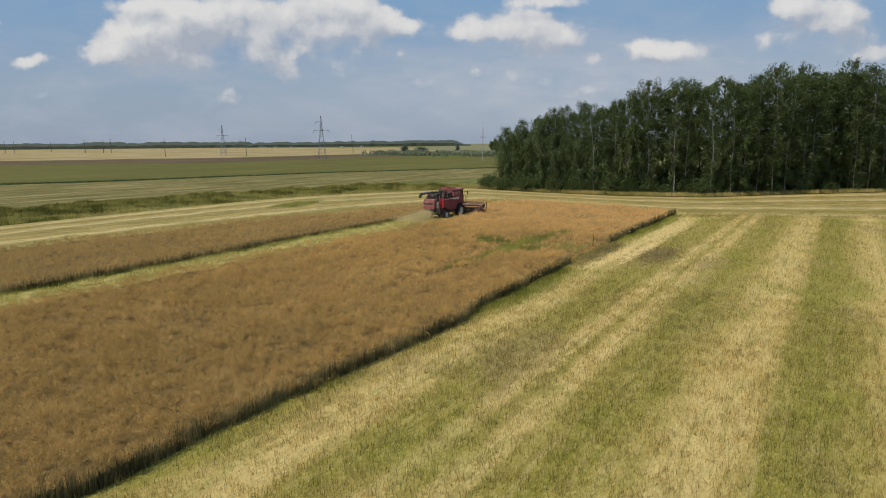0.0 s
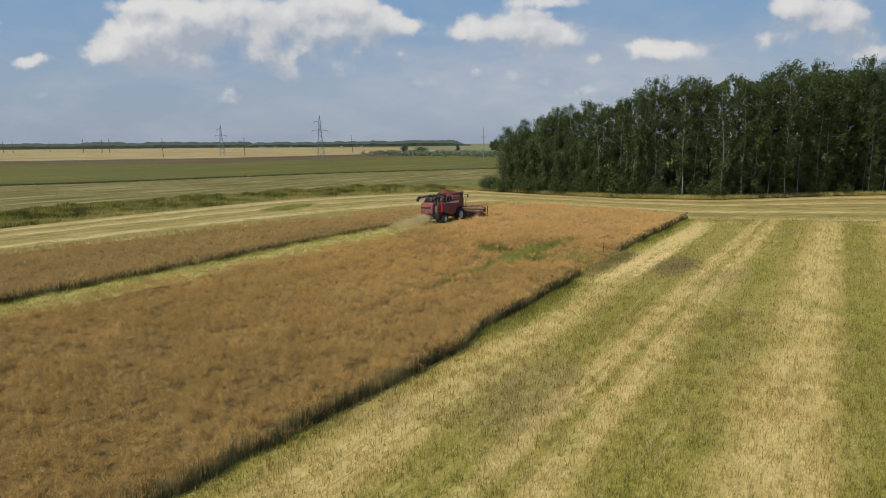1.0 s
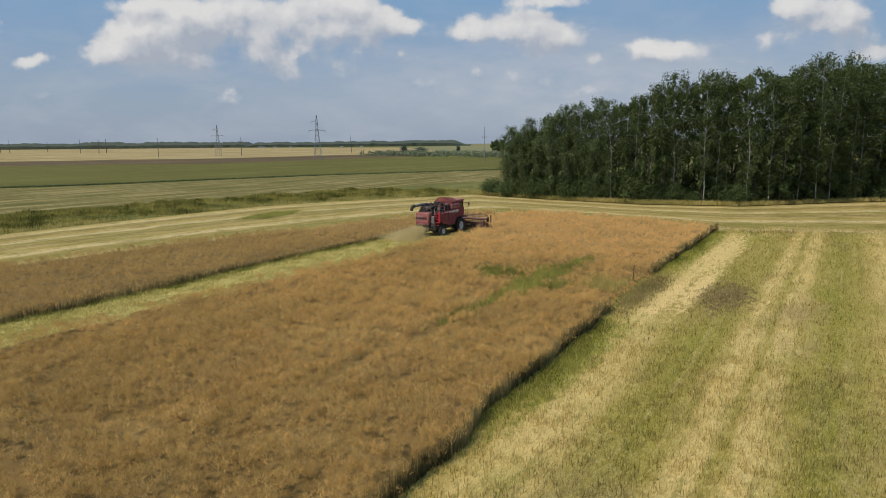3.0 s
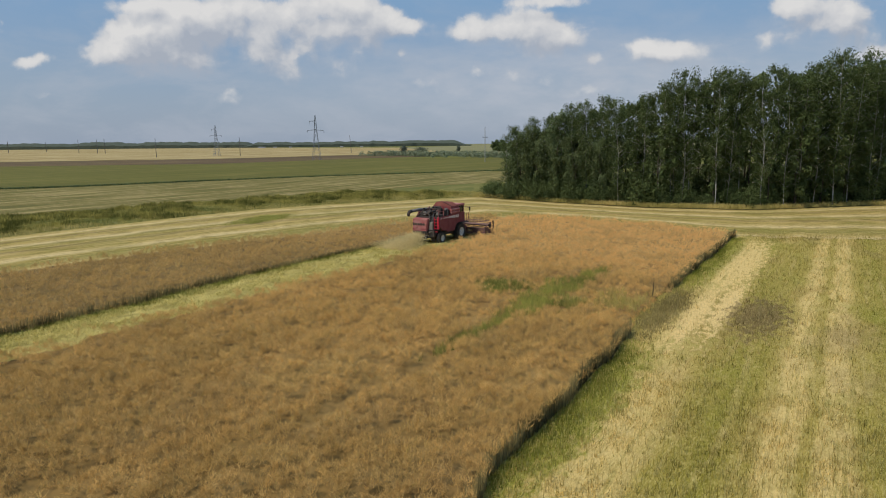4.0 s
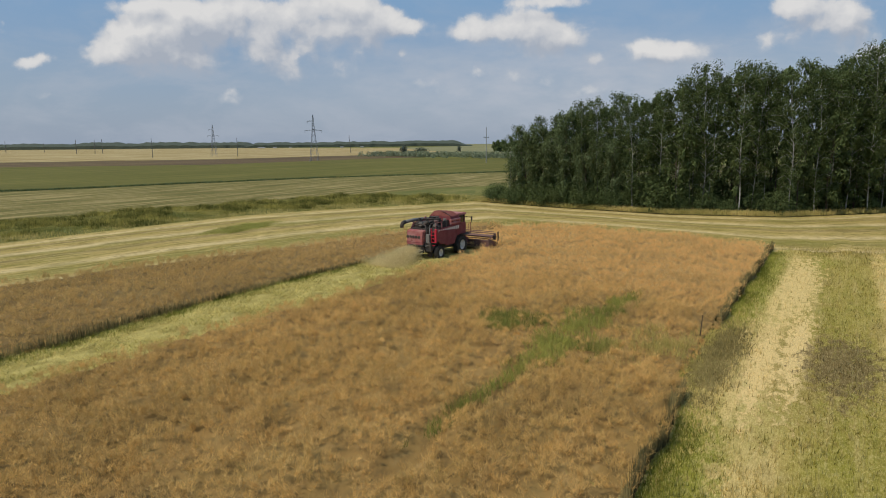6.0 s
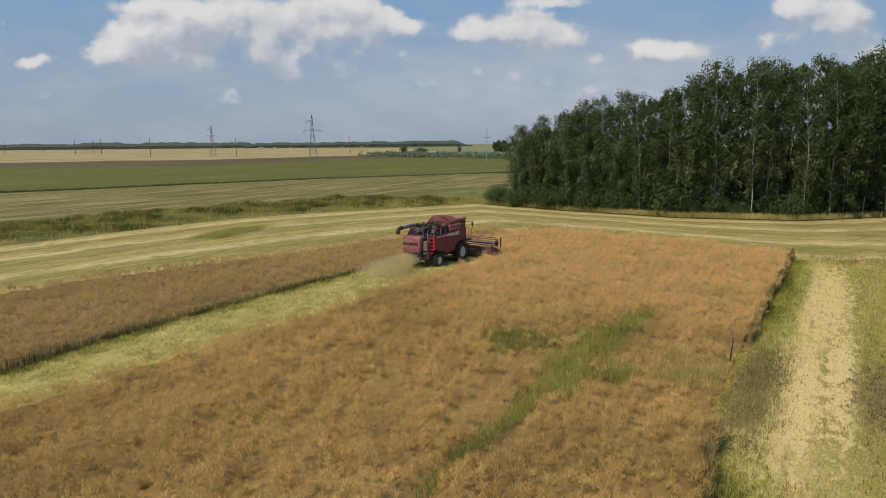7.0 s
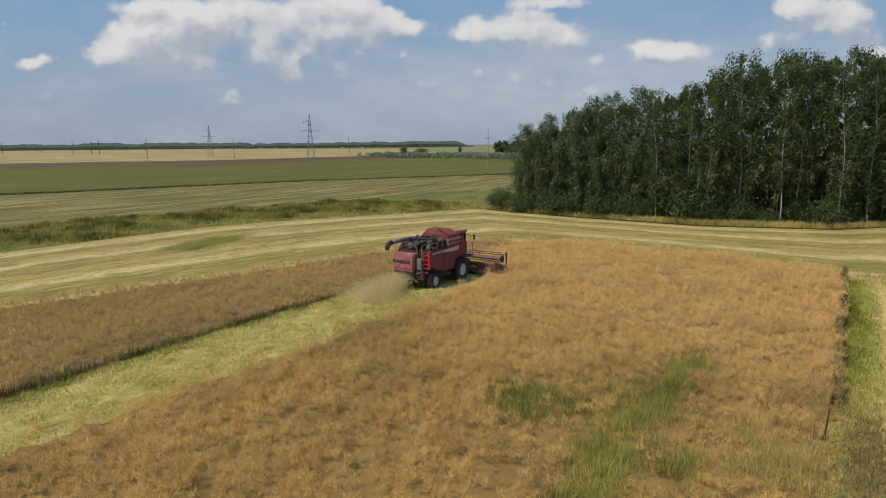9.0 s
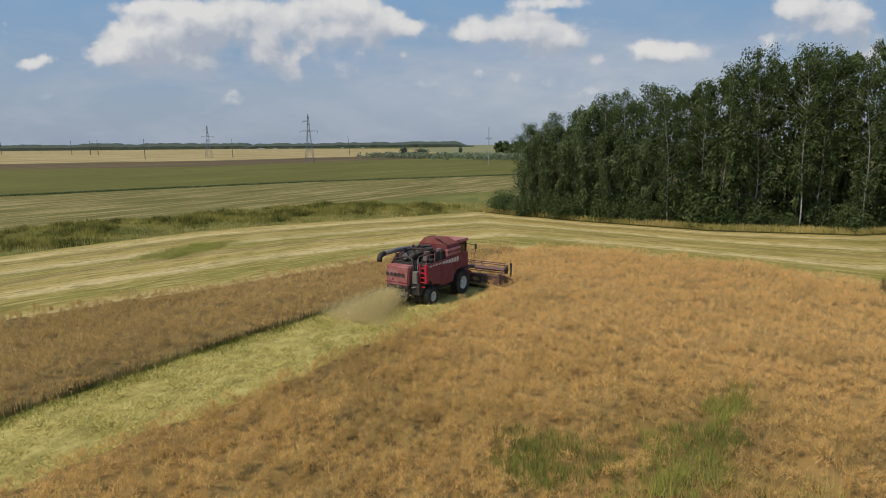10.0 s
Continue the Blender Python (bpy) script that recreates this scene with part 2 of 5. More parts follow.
def stubble_mat(name, stalks):
    """Straw rows and green regrowth in bands along the drill rows."""
    m, t, b, pos = shader(name, 0.9)
    sep = t.nodes.new("ShaderNodeSeparateXYZ")
    link(t, pos, sep.inputs[0])
    wob = noise_node(t, vec_node(t, "MULTIPLY", pos, (0.9, 0.30, 1)), 1.0, 5.0, 0.65)
    x = math_node(t, "ADD", sep.outputs[0], math_node(t, "MULTIPLY", math_node(t, "SUBTRACT", wob, 0.5), 1.5))
    drift = math_node(t, "MULTIPLY", math_node(t, "SUBTRACT", sep.outputs[1], 25.0), map_range(t, x, -13.0, -11.0, 0.045, 0.0))
    x = math_node(t, "ADD", x, drift)
    bands = [(-17.0, GREEN), (-16.3, OLIVE), (-15.6, STRAW), (-15.0, PALE), (-13.9, PALE), (-13.2, STRAW), (-12.7, OLIVE), (-11.6, GREEN), (-10.6, OLIVE),
             (-10.2, PALE), (-9.5, PALE), (-9.2, OLIVE), (-8.95, OLIVE), (-8.7, PALE), (-8.0, PALE), (-7.5, OLIVE), (-6.2, GREEN), (-4.8, OLIVE), (-4.0, STRAW),
             (-3.3, PALE), (-1.8, PALE), (-1.3, STRAW), (-0.9, GREEN), (0.7, GREEN), (1.5, OLIVE), (2.4, STRAW), (3.6, PALE), (5.0, OLIVE), (8.0, STRAW),
             (12.0, OLIVE), (16.0, STRAW), (22.0, OLIVE)]
    col = ramp(t, map_range(t, x, -18, 22), [((p + 18) / 40, c) for p, c in bands])
    streak = noise_node(t, vec_node(t, "MULTIPLY", pos, (2.2, 0.10, 1)), 1.0, 5.0, 0.7)
    col = mix_col(t, map_range(t, streak, 0.52, 0.66, 0, 0.6), col, (0.50, 0.42, 0.18))
    col = mix_col(t, map_range(t, streak, 0.36, 0.46, 0.5, 0), col, (0.19, 0.195, 0.03))
    blotch = noise_node(t, vec_node(t, "MULTIPLY", pos, (0.34, 0.15, 1)), 1.0, 5.0, 0.65)
    col = mix_col(t, map_range(t, blotch, 0.53, 0.68, 0, 0.7), col, GREEN)
    col = mix_col(t, map_range(t, blotch, 0.32, 0.45, 0.5, 0), col, (0.33, 0.25, 0.085))
    tuft = noise_node(t, vec_node(t, "MULTIPLY", pos, (2.6, 1.1, 1)), 1.0, 5.0, 0.72)
    col = mix_col(t, map_range(t, tuft, 0.52, 0.72, 0, 0.4), col, (0.23, 0.20, 0.075))
    worn = noise_node(t, vec_node(t, "MULTIPLY", pos, (0.20, 0.07, 1)), 1.0, 5.0, 0.6)
    col = mix_col(t, map_range(t, worn, 0.54, 0.66, 0, 0.65), col, (0.30, 0.235, 0.11))
    fresh = noise_node(t, vec_node(t, "MULTIPLY", vec_node(t, "ADD", pos, (40, 17, 0)), (0.28, 0.10, 1)), 1.0, 5.0, 0.6)
    col = mix_col(t, map_range(t, fresh, 0.55, 0.66, 0, 0.45), col, (0.23, 0.255, 0.03))
    # a bare pale track and a damp dark spot
    for cx, cy, rx, ry, tone, most in ((-16.1, 37.0, 1.1, 9.5, (0.22, 0.24, 0.03), 0.85), (-16.8, 72.0, 1.0, 15.0, (0.22, 0.24, 0.03), 0.85), (-13.8, 53.0, 3.0, 9.0, (0.30, 0.235, 0.075), 0.7), (-15.3, 52.5, 0.75, 8.0, (0.70, 0.55, 0.26), 0.98), (-14.1, 55.5, 0.8, 9.0, (0.71, 0.56, 0.27), 0.98), (-14.9, 71.0, 1.5, 14.0, (0.68, 0.54, 0.25), 0.9), (-12.2, 54.0, 1.9, 5.2, (0.15, 0.112, 0.048), 0.9), (-17.1, 52.0, 1.1, 6.0, (0.19, 0.15, 0.06), 0.85)):
        d = vec_node(t, "LENGTH", vec_node(t, "MULTIPLY_ADD", pos, (1 / rx, 1 / ry, 0), (-cx / rx, -cy / ry, 0)))
        d = math_node(t, "ADD", d, math_node(t, "MULTIPLY", math_node(t, "SUBTRACT", tuft, 0.5), 3.4))
        col = mix_col(t, map_range(t, d, 0.45, 1.05, most, 0.0, True), col, tone)
    fleck = noise_node(t, vec_node(t, "MULTIPLY", pos, (20.0, 4.5, 1)), 1.0, 4.0, 0.75)
    col = mix_col(t, map_range(t, fleck, 0.51, 0.66, 0, 0.75), col, mix_col(t, 0.5, vec_node(t, "MULTIPLY", col, (1.4, 1.4, 1.4)), (0.64, 0.57, 0.30)))
    col = mix_col(t, map_range(t, fleck, 0.36, 0.49, 0.65, 0), col, vec_node(t, "MULTIPLY", col, (0.58, 0.57, 0.48)))
    litter = noise_node(t, vec_node(t, "MULTIPLY", pos, (3.4, 2.0, 1)), 1.0, 6.0, 0.72, 1.2)
    col = mix_col(t, map_range(t, litter, 0.53, 0.66, 0, 0.6), col, vec_node(t, "MULTIPLY", col, (0.62, 0.60, 0.50)))
    col = mix_col(t, map_range(t, litter, 0.34, 0.47, 0.55, 0), col, mix_col(t, 0.5, col, (0.68, 0.58, 0.30)))
    if stalks:
        bright = mix_col(t, 0.42, vec_node(t, "MULTIPLY", col, (1.8, 1.8, 1.75)), (0.76, 0.66, 0.35))
        col = mix_col(t, map_range(t, island(t), 0.1, 0.9, 0.0, 1.0), vec_node(t, "MULTIPLY", col, (0.82, 0.80, 0.66)), bright)
        level_normal(t, b, 0.35)
        see_through(t, b, col, 0.45)
    col = vec_node(t, "MULTIPLY", col, (0.98, 0.90, 0.80))
    link(t, col, b.inputs["Base Color"])
    bump(t, b, math_node(t, "ADD", fleck, streak), 0.8, 0.06)
    return m


def headland_mat():
    """Mown straw in long bands that follow the field's rim (u runs across, v along)."""
    m, t, b, pos = shader("headland_straw", 0.9)
    uv = t.nodes.new("ShaderNodeTexCoord").outputs["UV"]
    sep = t.nodes.new("ShaderNodeSeparateXYZ")
    link(t, uv, sep.inputs[0])
    wob = noise_node(t, vec_node(t, "MULTIPLY", pos, (0.12, 0.12, 1)), 1.0, 5.0, 0.65)
    u = math_node(t, "ADD", sep.outputs[0], math_node(t, "MULTIPLY", math_node(t, "SUBTRACT", wob, 0.5), 0.09))
    cream, dull, lush = (0.74, 0.63, 0.36), (0.25, 0.195, 0.085), (0.24, 0.235, 0.055)
    col = ramp(t, u, [(0, cream), (0.05, PALE), (0.09, OLIVE), (0.16, lush), (0.24, OLIVE), (0.28, cream), (0.34, PALE), (0.38, OLIVE), (0.44, STRAW), (0.49, dull), (0.54, OLIVE), (0.58, lush),
                      (0.63, cream), (0.70, STRAW), (0.76, OLIVE), (0.80, dull), (0.84, OLIVE), (0.88, cream), (0.92, PALE), (1.0, OLIVE)])
    stretch = t.nodes.new("ShaderNodeCombineXYZ")
    link(t, math_node(t, "MULTIPLY", u, 48.0), stretch.inputs[0])
    link(t, math_node(t, "MULTIPLY", sep.outputs[1], 9.0), stretch.inputs[1])
    streak = noise_node(t, stretch.outputs[0], 1.0, 5.0, 0.65)
    col = mix_col(t, map_range(t, streak, 0.4, 0.66), col, mix_col(t, 0.4, col, (0.50, 0.41, 0.18)))
    blotch = noise_node(t, pos, 0.09, 4.0, 0.6)
    col = mix_col(t, map_range(t, streak, 0.36, 0.47, 0.85, 0), col, (0.18, 0.165, 0.04))
    col = mix_col(t, map_range(t, blotch, 0.52, 0.66, 0, 0.5), col, (0.21, 0.215, 0.045))
    fleck = noise_node(t, pos, 7.0, 3.0, 0.7)
    col = mix_col(t, map_range(t, fleck, 0.5, 0.75, 0, 0.35), col, (0.14, 0.12, 0.05))
    grit = noise_node(t, vec_node(t, "MULTIPLY", pos, (1.0, 0.7, 1)), 1.6, 5.0, 0.75)
    col = mix_col(t, map_range(t, grit, 0.45, 0.68, 0, 0.45), col, (0.19, 0.165, 0.055))
    line = noise_node(t, vec_node(t, "MULTIPLY", stretch.outputs[0], (2.2, 0.5, 1)), 1.0, 3.0, 0.6)
    col = mix_col(t, map_range(t, line, 0.53, 0.62, 0, 0.55), col, (0.20, 0.165, 0.06))
    col = mix_col(t, map_range(t, line, 0.38, 0.46, 0.6, 0), col, (0.60, 0.49, 0.24))
    col = vec_node(t, "MULTIPLY", col, (0.86, 0.79, 0.72))
    link(t, col, b.inputs["Base Color"])
    bump(t, b, math_node(t, "ADD", fleck, streak), 0.7, 0.06)
    return m


def crop_mat(name, gain):
    """Ripe rape: rusty tan with greyer and greener patches; a low gain darkens it as shade."""
    m, t, b, pos = shader(name, 0.85, 0, 0.08)
    patch = noise_node(t, vec_node(t, "MULTIPLY", pos, (0.16, 0.10, 0)), 1.0, 4.0, 0.6)
    mid = noise_node(t, vec_node(t, "MULTIPLY", pos, (0.9, 0.6, 0)), 1.0, 4.0, 0.65)
    col = ramp(t, map_range(t, patch, 0.34, 0.66), [(0, (0.46, 0.30, 0.11)), (0.35, (0.61, 0.395, 0.14)), (0.7, (0.70, 0.44, 0.16)), (1, (0.65, 0.44, 0.165))])
    col = mix_col(t, map_range(t, mid, 0.5, 0.70, 0, 0.6), col, (0.30, 0.195, 0.075))
    col = mix_col(t, map_range(t, mid, 0.34, 0.5, 0.45, 0), col, (0.66, 0.49, 0.20))
    sep = t.nodes.new("ShaderNodeSeparateXYZ")
    link(t, pos, sep.inputs[0])
    ripe = math_node(t, "ADD", sep.outputs[1], math_node(t, "MULTIPLY", patch, 30.0))
    ripe = math_node(t, "ADD", ripe, math_node(t, "MULTIPLY", math_node(t, "ADD", sep.outputs[0], 30.0), 0.1))
    col = mix_col(t, map_range(t, ripe, 64, 90, 0.0, 0.9, True), col, (0.86, 0.56, 0.24))
    col = mix_col(t, map_range(t, ripe, 24, 62, 0.8, 0.0, True), col, (0.37, 0.245, 0.085))
    dull = noise_node(t, vec_node(t, "MULTIPLY", pos, (0.30, 0.22, 0)), 1.0, 5.0, 0.62)
    col = mix_col(t, map_range(t, dull, 0.52, 0.66, 0.0, 0.45, True), col, (0.38, 0.265, 0.12))
    col = mix_col(t, map_range(t, dull, 0.33, 0.45, 0.5, 0.0, True), col, (0.72, 0.50, 0.21))
    tuft = noise_node(t, vec_node(t, "MULTIPLY", pos, (1.7, 1.2, 0)), 1.0, 4.0, 0.7)
    col = mix_col(t, map_range(t, tuft, 0.53, 0.66, 0.0, 0.5, True), col, (0.25, 0.175, 0.08))
    col = mix_col(t, map_range(t, tuft, 0.32, 0.45, 0.5, 0.0, True), col, (0.78, 0.54, 0.24))
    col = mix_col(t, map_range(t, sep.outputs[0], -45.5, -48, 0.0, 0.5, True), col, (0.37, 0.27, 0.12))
    rnd = island(t)
    col = mix_col(t, map_range(t, rnd, 0.0, 1.0, 0.0, 0.35), col, mix_col(t, 0.6, col, (0.72, 0.55, 0.28)))
    col = mix_col(t, map_range(t, rnd, 0.0, 0.06, 0.7, 0.0), col, (0.24, 0.26, 0.07))
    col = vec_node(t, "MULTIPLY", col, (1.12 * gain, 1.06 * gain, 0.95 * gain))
    link(t, col, b.inputs["Base Color"])
    if gain > 0.8:
        level_normal(t, b, 0.78)
        see_through(t, b, col, 0.35)
    return m


def blade_mat(name, dark, light, share=0.3, lean=0.45):
    m, t, b, pos = shader(name, 0.8, 0, 0.08)
    wide = noise_node(t, vec_node(t, "MULTIPLY", pos, (0.22, 0.22, 0)), 1.0, 3.0, 0.6)
    near = noise_node(t, vec_node(t, "MULTIPLY", pos, (0.9, 0.9, 0)), 1.0, 3.0, 0.65)
    f = math_node(t, "ADD", math_node(t, "MULTIPLY", island(t), 0.45), map_range(t, wide, 0.38, 0.62, -0.3, 0.45), clamp=False)
    f = math_node(t, "ADD", f, map_range(t, near, 0.35, 0.65, -0.2, 0.35), clamp=True)
    col = mix_col(t, f, dark, light)
    link(t, col, b.inputs["Base Color"])
    level_normal(t, b, lean)
    see_through(t, b, col, share)
    return m


def leaf_mat(name, dark, light, gloss=0.2):
    m, t, b, pos = shader(name, 0.7, 0, 0.3 * gloss)
    oi = t.nodes.new("ShaderNodeObjectInfo").outputs["Random"]
    wide = noise_node(t, pos, 0.55, 2.0, 0.5)
    f = math_node(t, "ADD", math_node(t, "MULTIPLY", island(t), 0.45), map_range(t, wide, 0.38, 0.62, -0.1, 0.6), clamp=True)
    col = mix_col(t, f, dark, light)
    col = mix_col(t, map_range(t, oi, 0, 1, 0, 0.35), col, (0.105, 0.13, 0.045))
    link(t, col, b.inputs["Base Color"])
    see_through(t, b, col, 0.34)
    return m


def bark_mat():
    m, t, b, pos = shader("birch_bark", 0.8)
    n = noise_node(t, vec_node(t, "MULTIPLY", pos, (3, 3, 1.3)), 1.6, 4.0, 0.7)
    link(t, ramp(t, n, [(0.36, (0.05, 0.045, 0.04)), (0.44, (0.27, 0.26, 0.23)), (0.6, (0.48, 0.465, 0.43))]), b.inputs["Base Color"])
    bump(t, b, n, 0.4, 0.02)
    return m


def paint_mat(name, col, dirt, amount=0.5, rough=0.45):
    """Machine paint, faded and dusty."""
    m, t, b, pos = shader(name, rough, 0, 0.2)
    n = noise_node(t, pos, 1.7, 6.0, 0.65)
    f = noise_node(t, pos, 14.0, 4.0, 0.7)
    c = mix_col(t, map_range(t, n, 0.4, 0.7, 0.05, amount), col, dirt)
    c = mix_col(t, map_range(t, f, 0.55, 0.75, 0, 0.3), c, dirt)
    link(t, c, b.inputs["Base Color"])
    link(t, map_range(t, n, 0.35, 0.7, rough, min(1, rough + 0.35)), b.inputs["Roughness"])
    bump(t, b, f, 0.15, 0.004)
    return m


def metal_mat(name, col, rough=0.5, metal=0.7):
    m, t, b, pos = shader(name, rough, metal, 0.5)
    n = noise_node(t, pos, 5.0, 5.0, 0.7)
    link(t, mix_col(t, map_range(t, n, 0.4, 0.7), col, tuple(0.55 * c + 0.03 for c in col)), b.inputs["Base Color"])
    bump(t, b, n, 0.2, 0.005)
    return m


M_STUBBLE, M_STUBBLE_STALK, M_HEADLAND = stubble_mat("stubble_rows", False), stubble_mat("stubble_stalks", True), headland_mat()
# second copy: crop colour cut to a third, painting the shade between plants
M_CROP, M_CROP_SHADED = crop_mat("ripe_rape", 1.0), crop_mat("rape_shaded_base", 0.34)
M_GROUND = field_mat("pasture", [(0, (0.13, 0.15, 0.03)), (0.5, (0.20, 0.20, 0.05)), (1, (0.34, 0.29, 0.10))], 0.02, (1, 1, 1), 1.5)
M_VERGE = field_mat("verge_turf", [(0, (0.10, 0.12, 0.03)), (0.5, (0.20, 0.20, 0.055)), (1, (0.38, 0.31, 0.12))], 0.12, (1, 0.6, 1), 4.0)
M_MEADOW = field_mat("hay_meadow", [(0, (0.115, 0.108, 0.030)), (0.34, (0.22, 0.20, 0.055)), (0.52, (0.30, 0.25, 0.08)), (0.66, (0.52, 0.41, 0.17)), (1, (0.66, 0.54, 0.25))], 0.42, (1.3, 0.10, 1), 2.0, gain=0.54)
M_GREENFIELD = field_mat("green_field", [(0, (0.13, 0.13, 0.030)), (0.5, (0.205, 0.193, 0.045)), (1, (0.33, 0.28, 0.085))], 0.10, (2.0, 0.16, 1), 1.0, gain=0.57)
M_SOIL = field_mat("ploughed_soil", [(0, (0.11, 0.075, 0.045)), (0.5, (0.16, 0.11, 0.06)), (1, (0.30, 0.22, 0.10))], 0.06, (2.0, 0.12, 1), 0.8)
M_WHEAT = field_mat("ripe_wheat", [(0, (0.22, 0.14, 0.06)), (0.4, (0.42, 0.31, 0.13)), (0.6, (0.54, 0.42, 0.20)), (1, (0.74, 0.62, 0.34))], 0.03, (1.6, 0.35, 1), 0.6)
M_SWATH = field_mat("chopped_straw", [(0, (0.20, 0.165, 0.045)), (0.35, (0.45, 0.365, 0.11)), (0.7, (0.68, 0.55, 0.18)), (1, (0.80, 0.66, 0.27))], 0.8, (1.6, 0.9, 1), 8.0, 0.9, 0.12)
M_LITTER = field_mat("forest_floor", [(0, (0.06, 0.055, 0.02)), (0.5, (0.11, 0.10, 0.035)), (1, (0.18, 0.17, 0.05))], 0.4, (1, 1, 1), 4.0)
M_GRASS = blade_mat("green_blades", (0.15, 0.165, 0.025), (0.42, 0.405, 0.085), 0.5)
M_REGROWTH = blade_mat("regrowth_blades", (0.25, 0.25, 0.055), (0.46, 0.44, 0.12), 0.5)
M_VERGE_BLADE = blade_mat("verge_blades", (0.17, 0.175, 0.04), (0.50, 0.41, 0.125), 0.45)
M_HERB = blade_mat("verge_herb_leaves", (0.085, 0.09, 0.019), (0.46, 0.39, 0.10), 0.4)
M_DRYGRASS = blade_mat("dry_blades", (0.36, 0.31, 0.09), (0.62, 0.48, 0.18), 0.4)
# stalk colour lowered to paint the shade on the cut sides
M_SHADED_STALK = blade_mat("shade_toned_stalks", (0.09, 0.078, 0.034), (0.40, 0.32, 0.135), 0.2, 0.2)
M_STRAWBIT = blade_mat("straw_bits", (0.44, 0.37, 0.10), (0.76, 0.64, 0.24), 0.35)
M_LEAF = leaf_mat("birch_leaves", (0.062, 0.086, 0.032), (0.138, 0.178, 0.068))
M_LEAF_PALE = leaf_mat("willow_leaves", (0.085, 0.115, 0.050), (0.20, 0.245, 0.115), 0.2)
# distance haze is mixed into this leaf colour: paler and bluer green
M_HAZY_LEAF = leaf_mat("hazed_far_leaves", (0.095, 0.115, 0.105), (0.15, 0.17, 0.15))
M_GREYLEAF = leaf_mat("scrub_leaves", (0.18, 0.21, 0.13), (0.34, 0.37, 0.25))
M_WEED = blade_mat("weed_blades", (0.15, 0.165, 0.038), (0.43, 0.405, 0.095), 0.4)
M_TRAMPLED = blade_mat("trampled_growth", (0.17, 0.135, 0.05), (0.38, 0.31, 0.115), 0.35)
M_PALEFIELD = field_mat("pale_far_field", [(0, (0.21, 0.21, 0.10)), (0.5, (0.29, 0.275, 0.135)), (1, (0.40, 0.36, 0.19))], 0.01, (0.4, 2.4, 1), 0.6)
M_BARK = bark_mat()
M_DARKBARK = field_mat("dark_bark", [(0, (0.05, 0.04, 0.03)), (0.5, (0.11, 0.09, 0.07)), (1, (0.2, 0.17, 0.14))], 2.0, (1, 1, 0.3), 12.0)
M_RED = paint_mat("faded_red_paint", (0.31, 0.085, 0.082), (0.42, 0.26, 0.23), 0.7, 0.6)
M_MAROON = paint_mat("maroon_paint", (0.175, 0.032, 0.038), (0.28, 0.14, 0.125), 0.5, 0.55)
M_BRIGHT = paint_mat("bright_red_paint", (0.48, 0.015, 0.04), (0.35, 0.12, 0.10), 0.3)
M_CANVAS = paint_mat("brick_red_cover", (0.17, 0.045, 0.036), (0.28, 0.12, 0.09), 0.5, 0.75)
M_WHITE = paint_mat("dusty_white_paint", (0.66, 0.62, 0.58), (0.40, 0.32, 0.26), 0.5, 0.6)
M_RIM = paint_mat("light_grey_rims", (0.62, 0.62, 0.60), (0.38, 0.33, 0.26), 0.5, 0.5)
M_TYRE = paint_mat("dusty_rubber", (0.022, 0.022, 0.022), (0.11, 0.095, 0.075), 0.7, 0.85)
M_DARK = paint_mat("sooty_machinery", (0.030, 0.028, 0.027), (0.13, 0.10, 0.08), 0.7, 0.7)
M_GREYMET = metal_mat("dull_grey_steel", (0.19, 0.175, 0.155), 0.7, 0.1)
M_CHAFF = blade_mat("chaff_flakes", (0.68, 0.56, 0.27), (0.86, 0.74, 0.42), 0.6, 0.7)
M_RUSTMET = metal_mat("worn_header_steel", (0.17, 0.085, 0.070), 0.7, 0.1)
M_LATTICE = metal_mat("weathered_lattice", (0.22, 0.24, 0.27), 0.6, 0.3)
M_YELLOWWEED = blade_mat("yellow_weed_blades", (0.33, 0.27, 0.075), (0.60, 0.49, 0.16), 0.4)
M_POLE = field_mat("weathered_pole", [(0, (0.13, 0.12, 0.11)), (0.5, (0.2, 0.19, 0.18)), (1, (0.3, 0.29, 0.27))], 1.0, (1, 1, 0.2), 8.0)
M_CONCRETE = field_mat("pale_concrete", [(0, (0.40, 0.39, 0.36)), (0.5, (0.50, 0.49, 0.46)), (1, (0.58, 0.57, 0.54))], 1.0, (1, 1, 0.3), 8.0)
M_GLASS, _t, _b, _p = shader("dark_cab_glass", 0.08, 0, 0.6)
_b.inputs["Base Color"].default_value = (0.015, 0.018, 0.02, 1)
M_HOUSE = field_mat("whitewash", [(0, (0.42, 0.42, 0.41)), (1, (0.55, 0.54, 0.52))], 0.3, (1, 1, 1), 2.0)
M_ROOF = field_mat("grey_roofing", [(0, (0.3, 0.3, 0.3)), (1, (0.42, 0.42, 0.42))], 0.3, (1, 1, 1), 2.0)


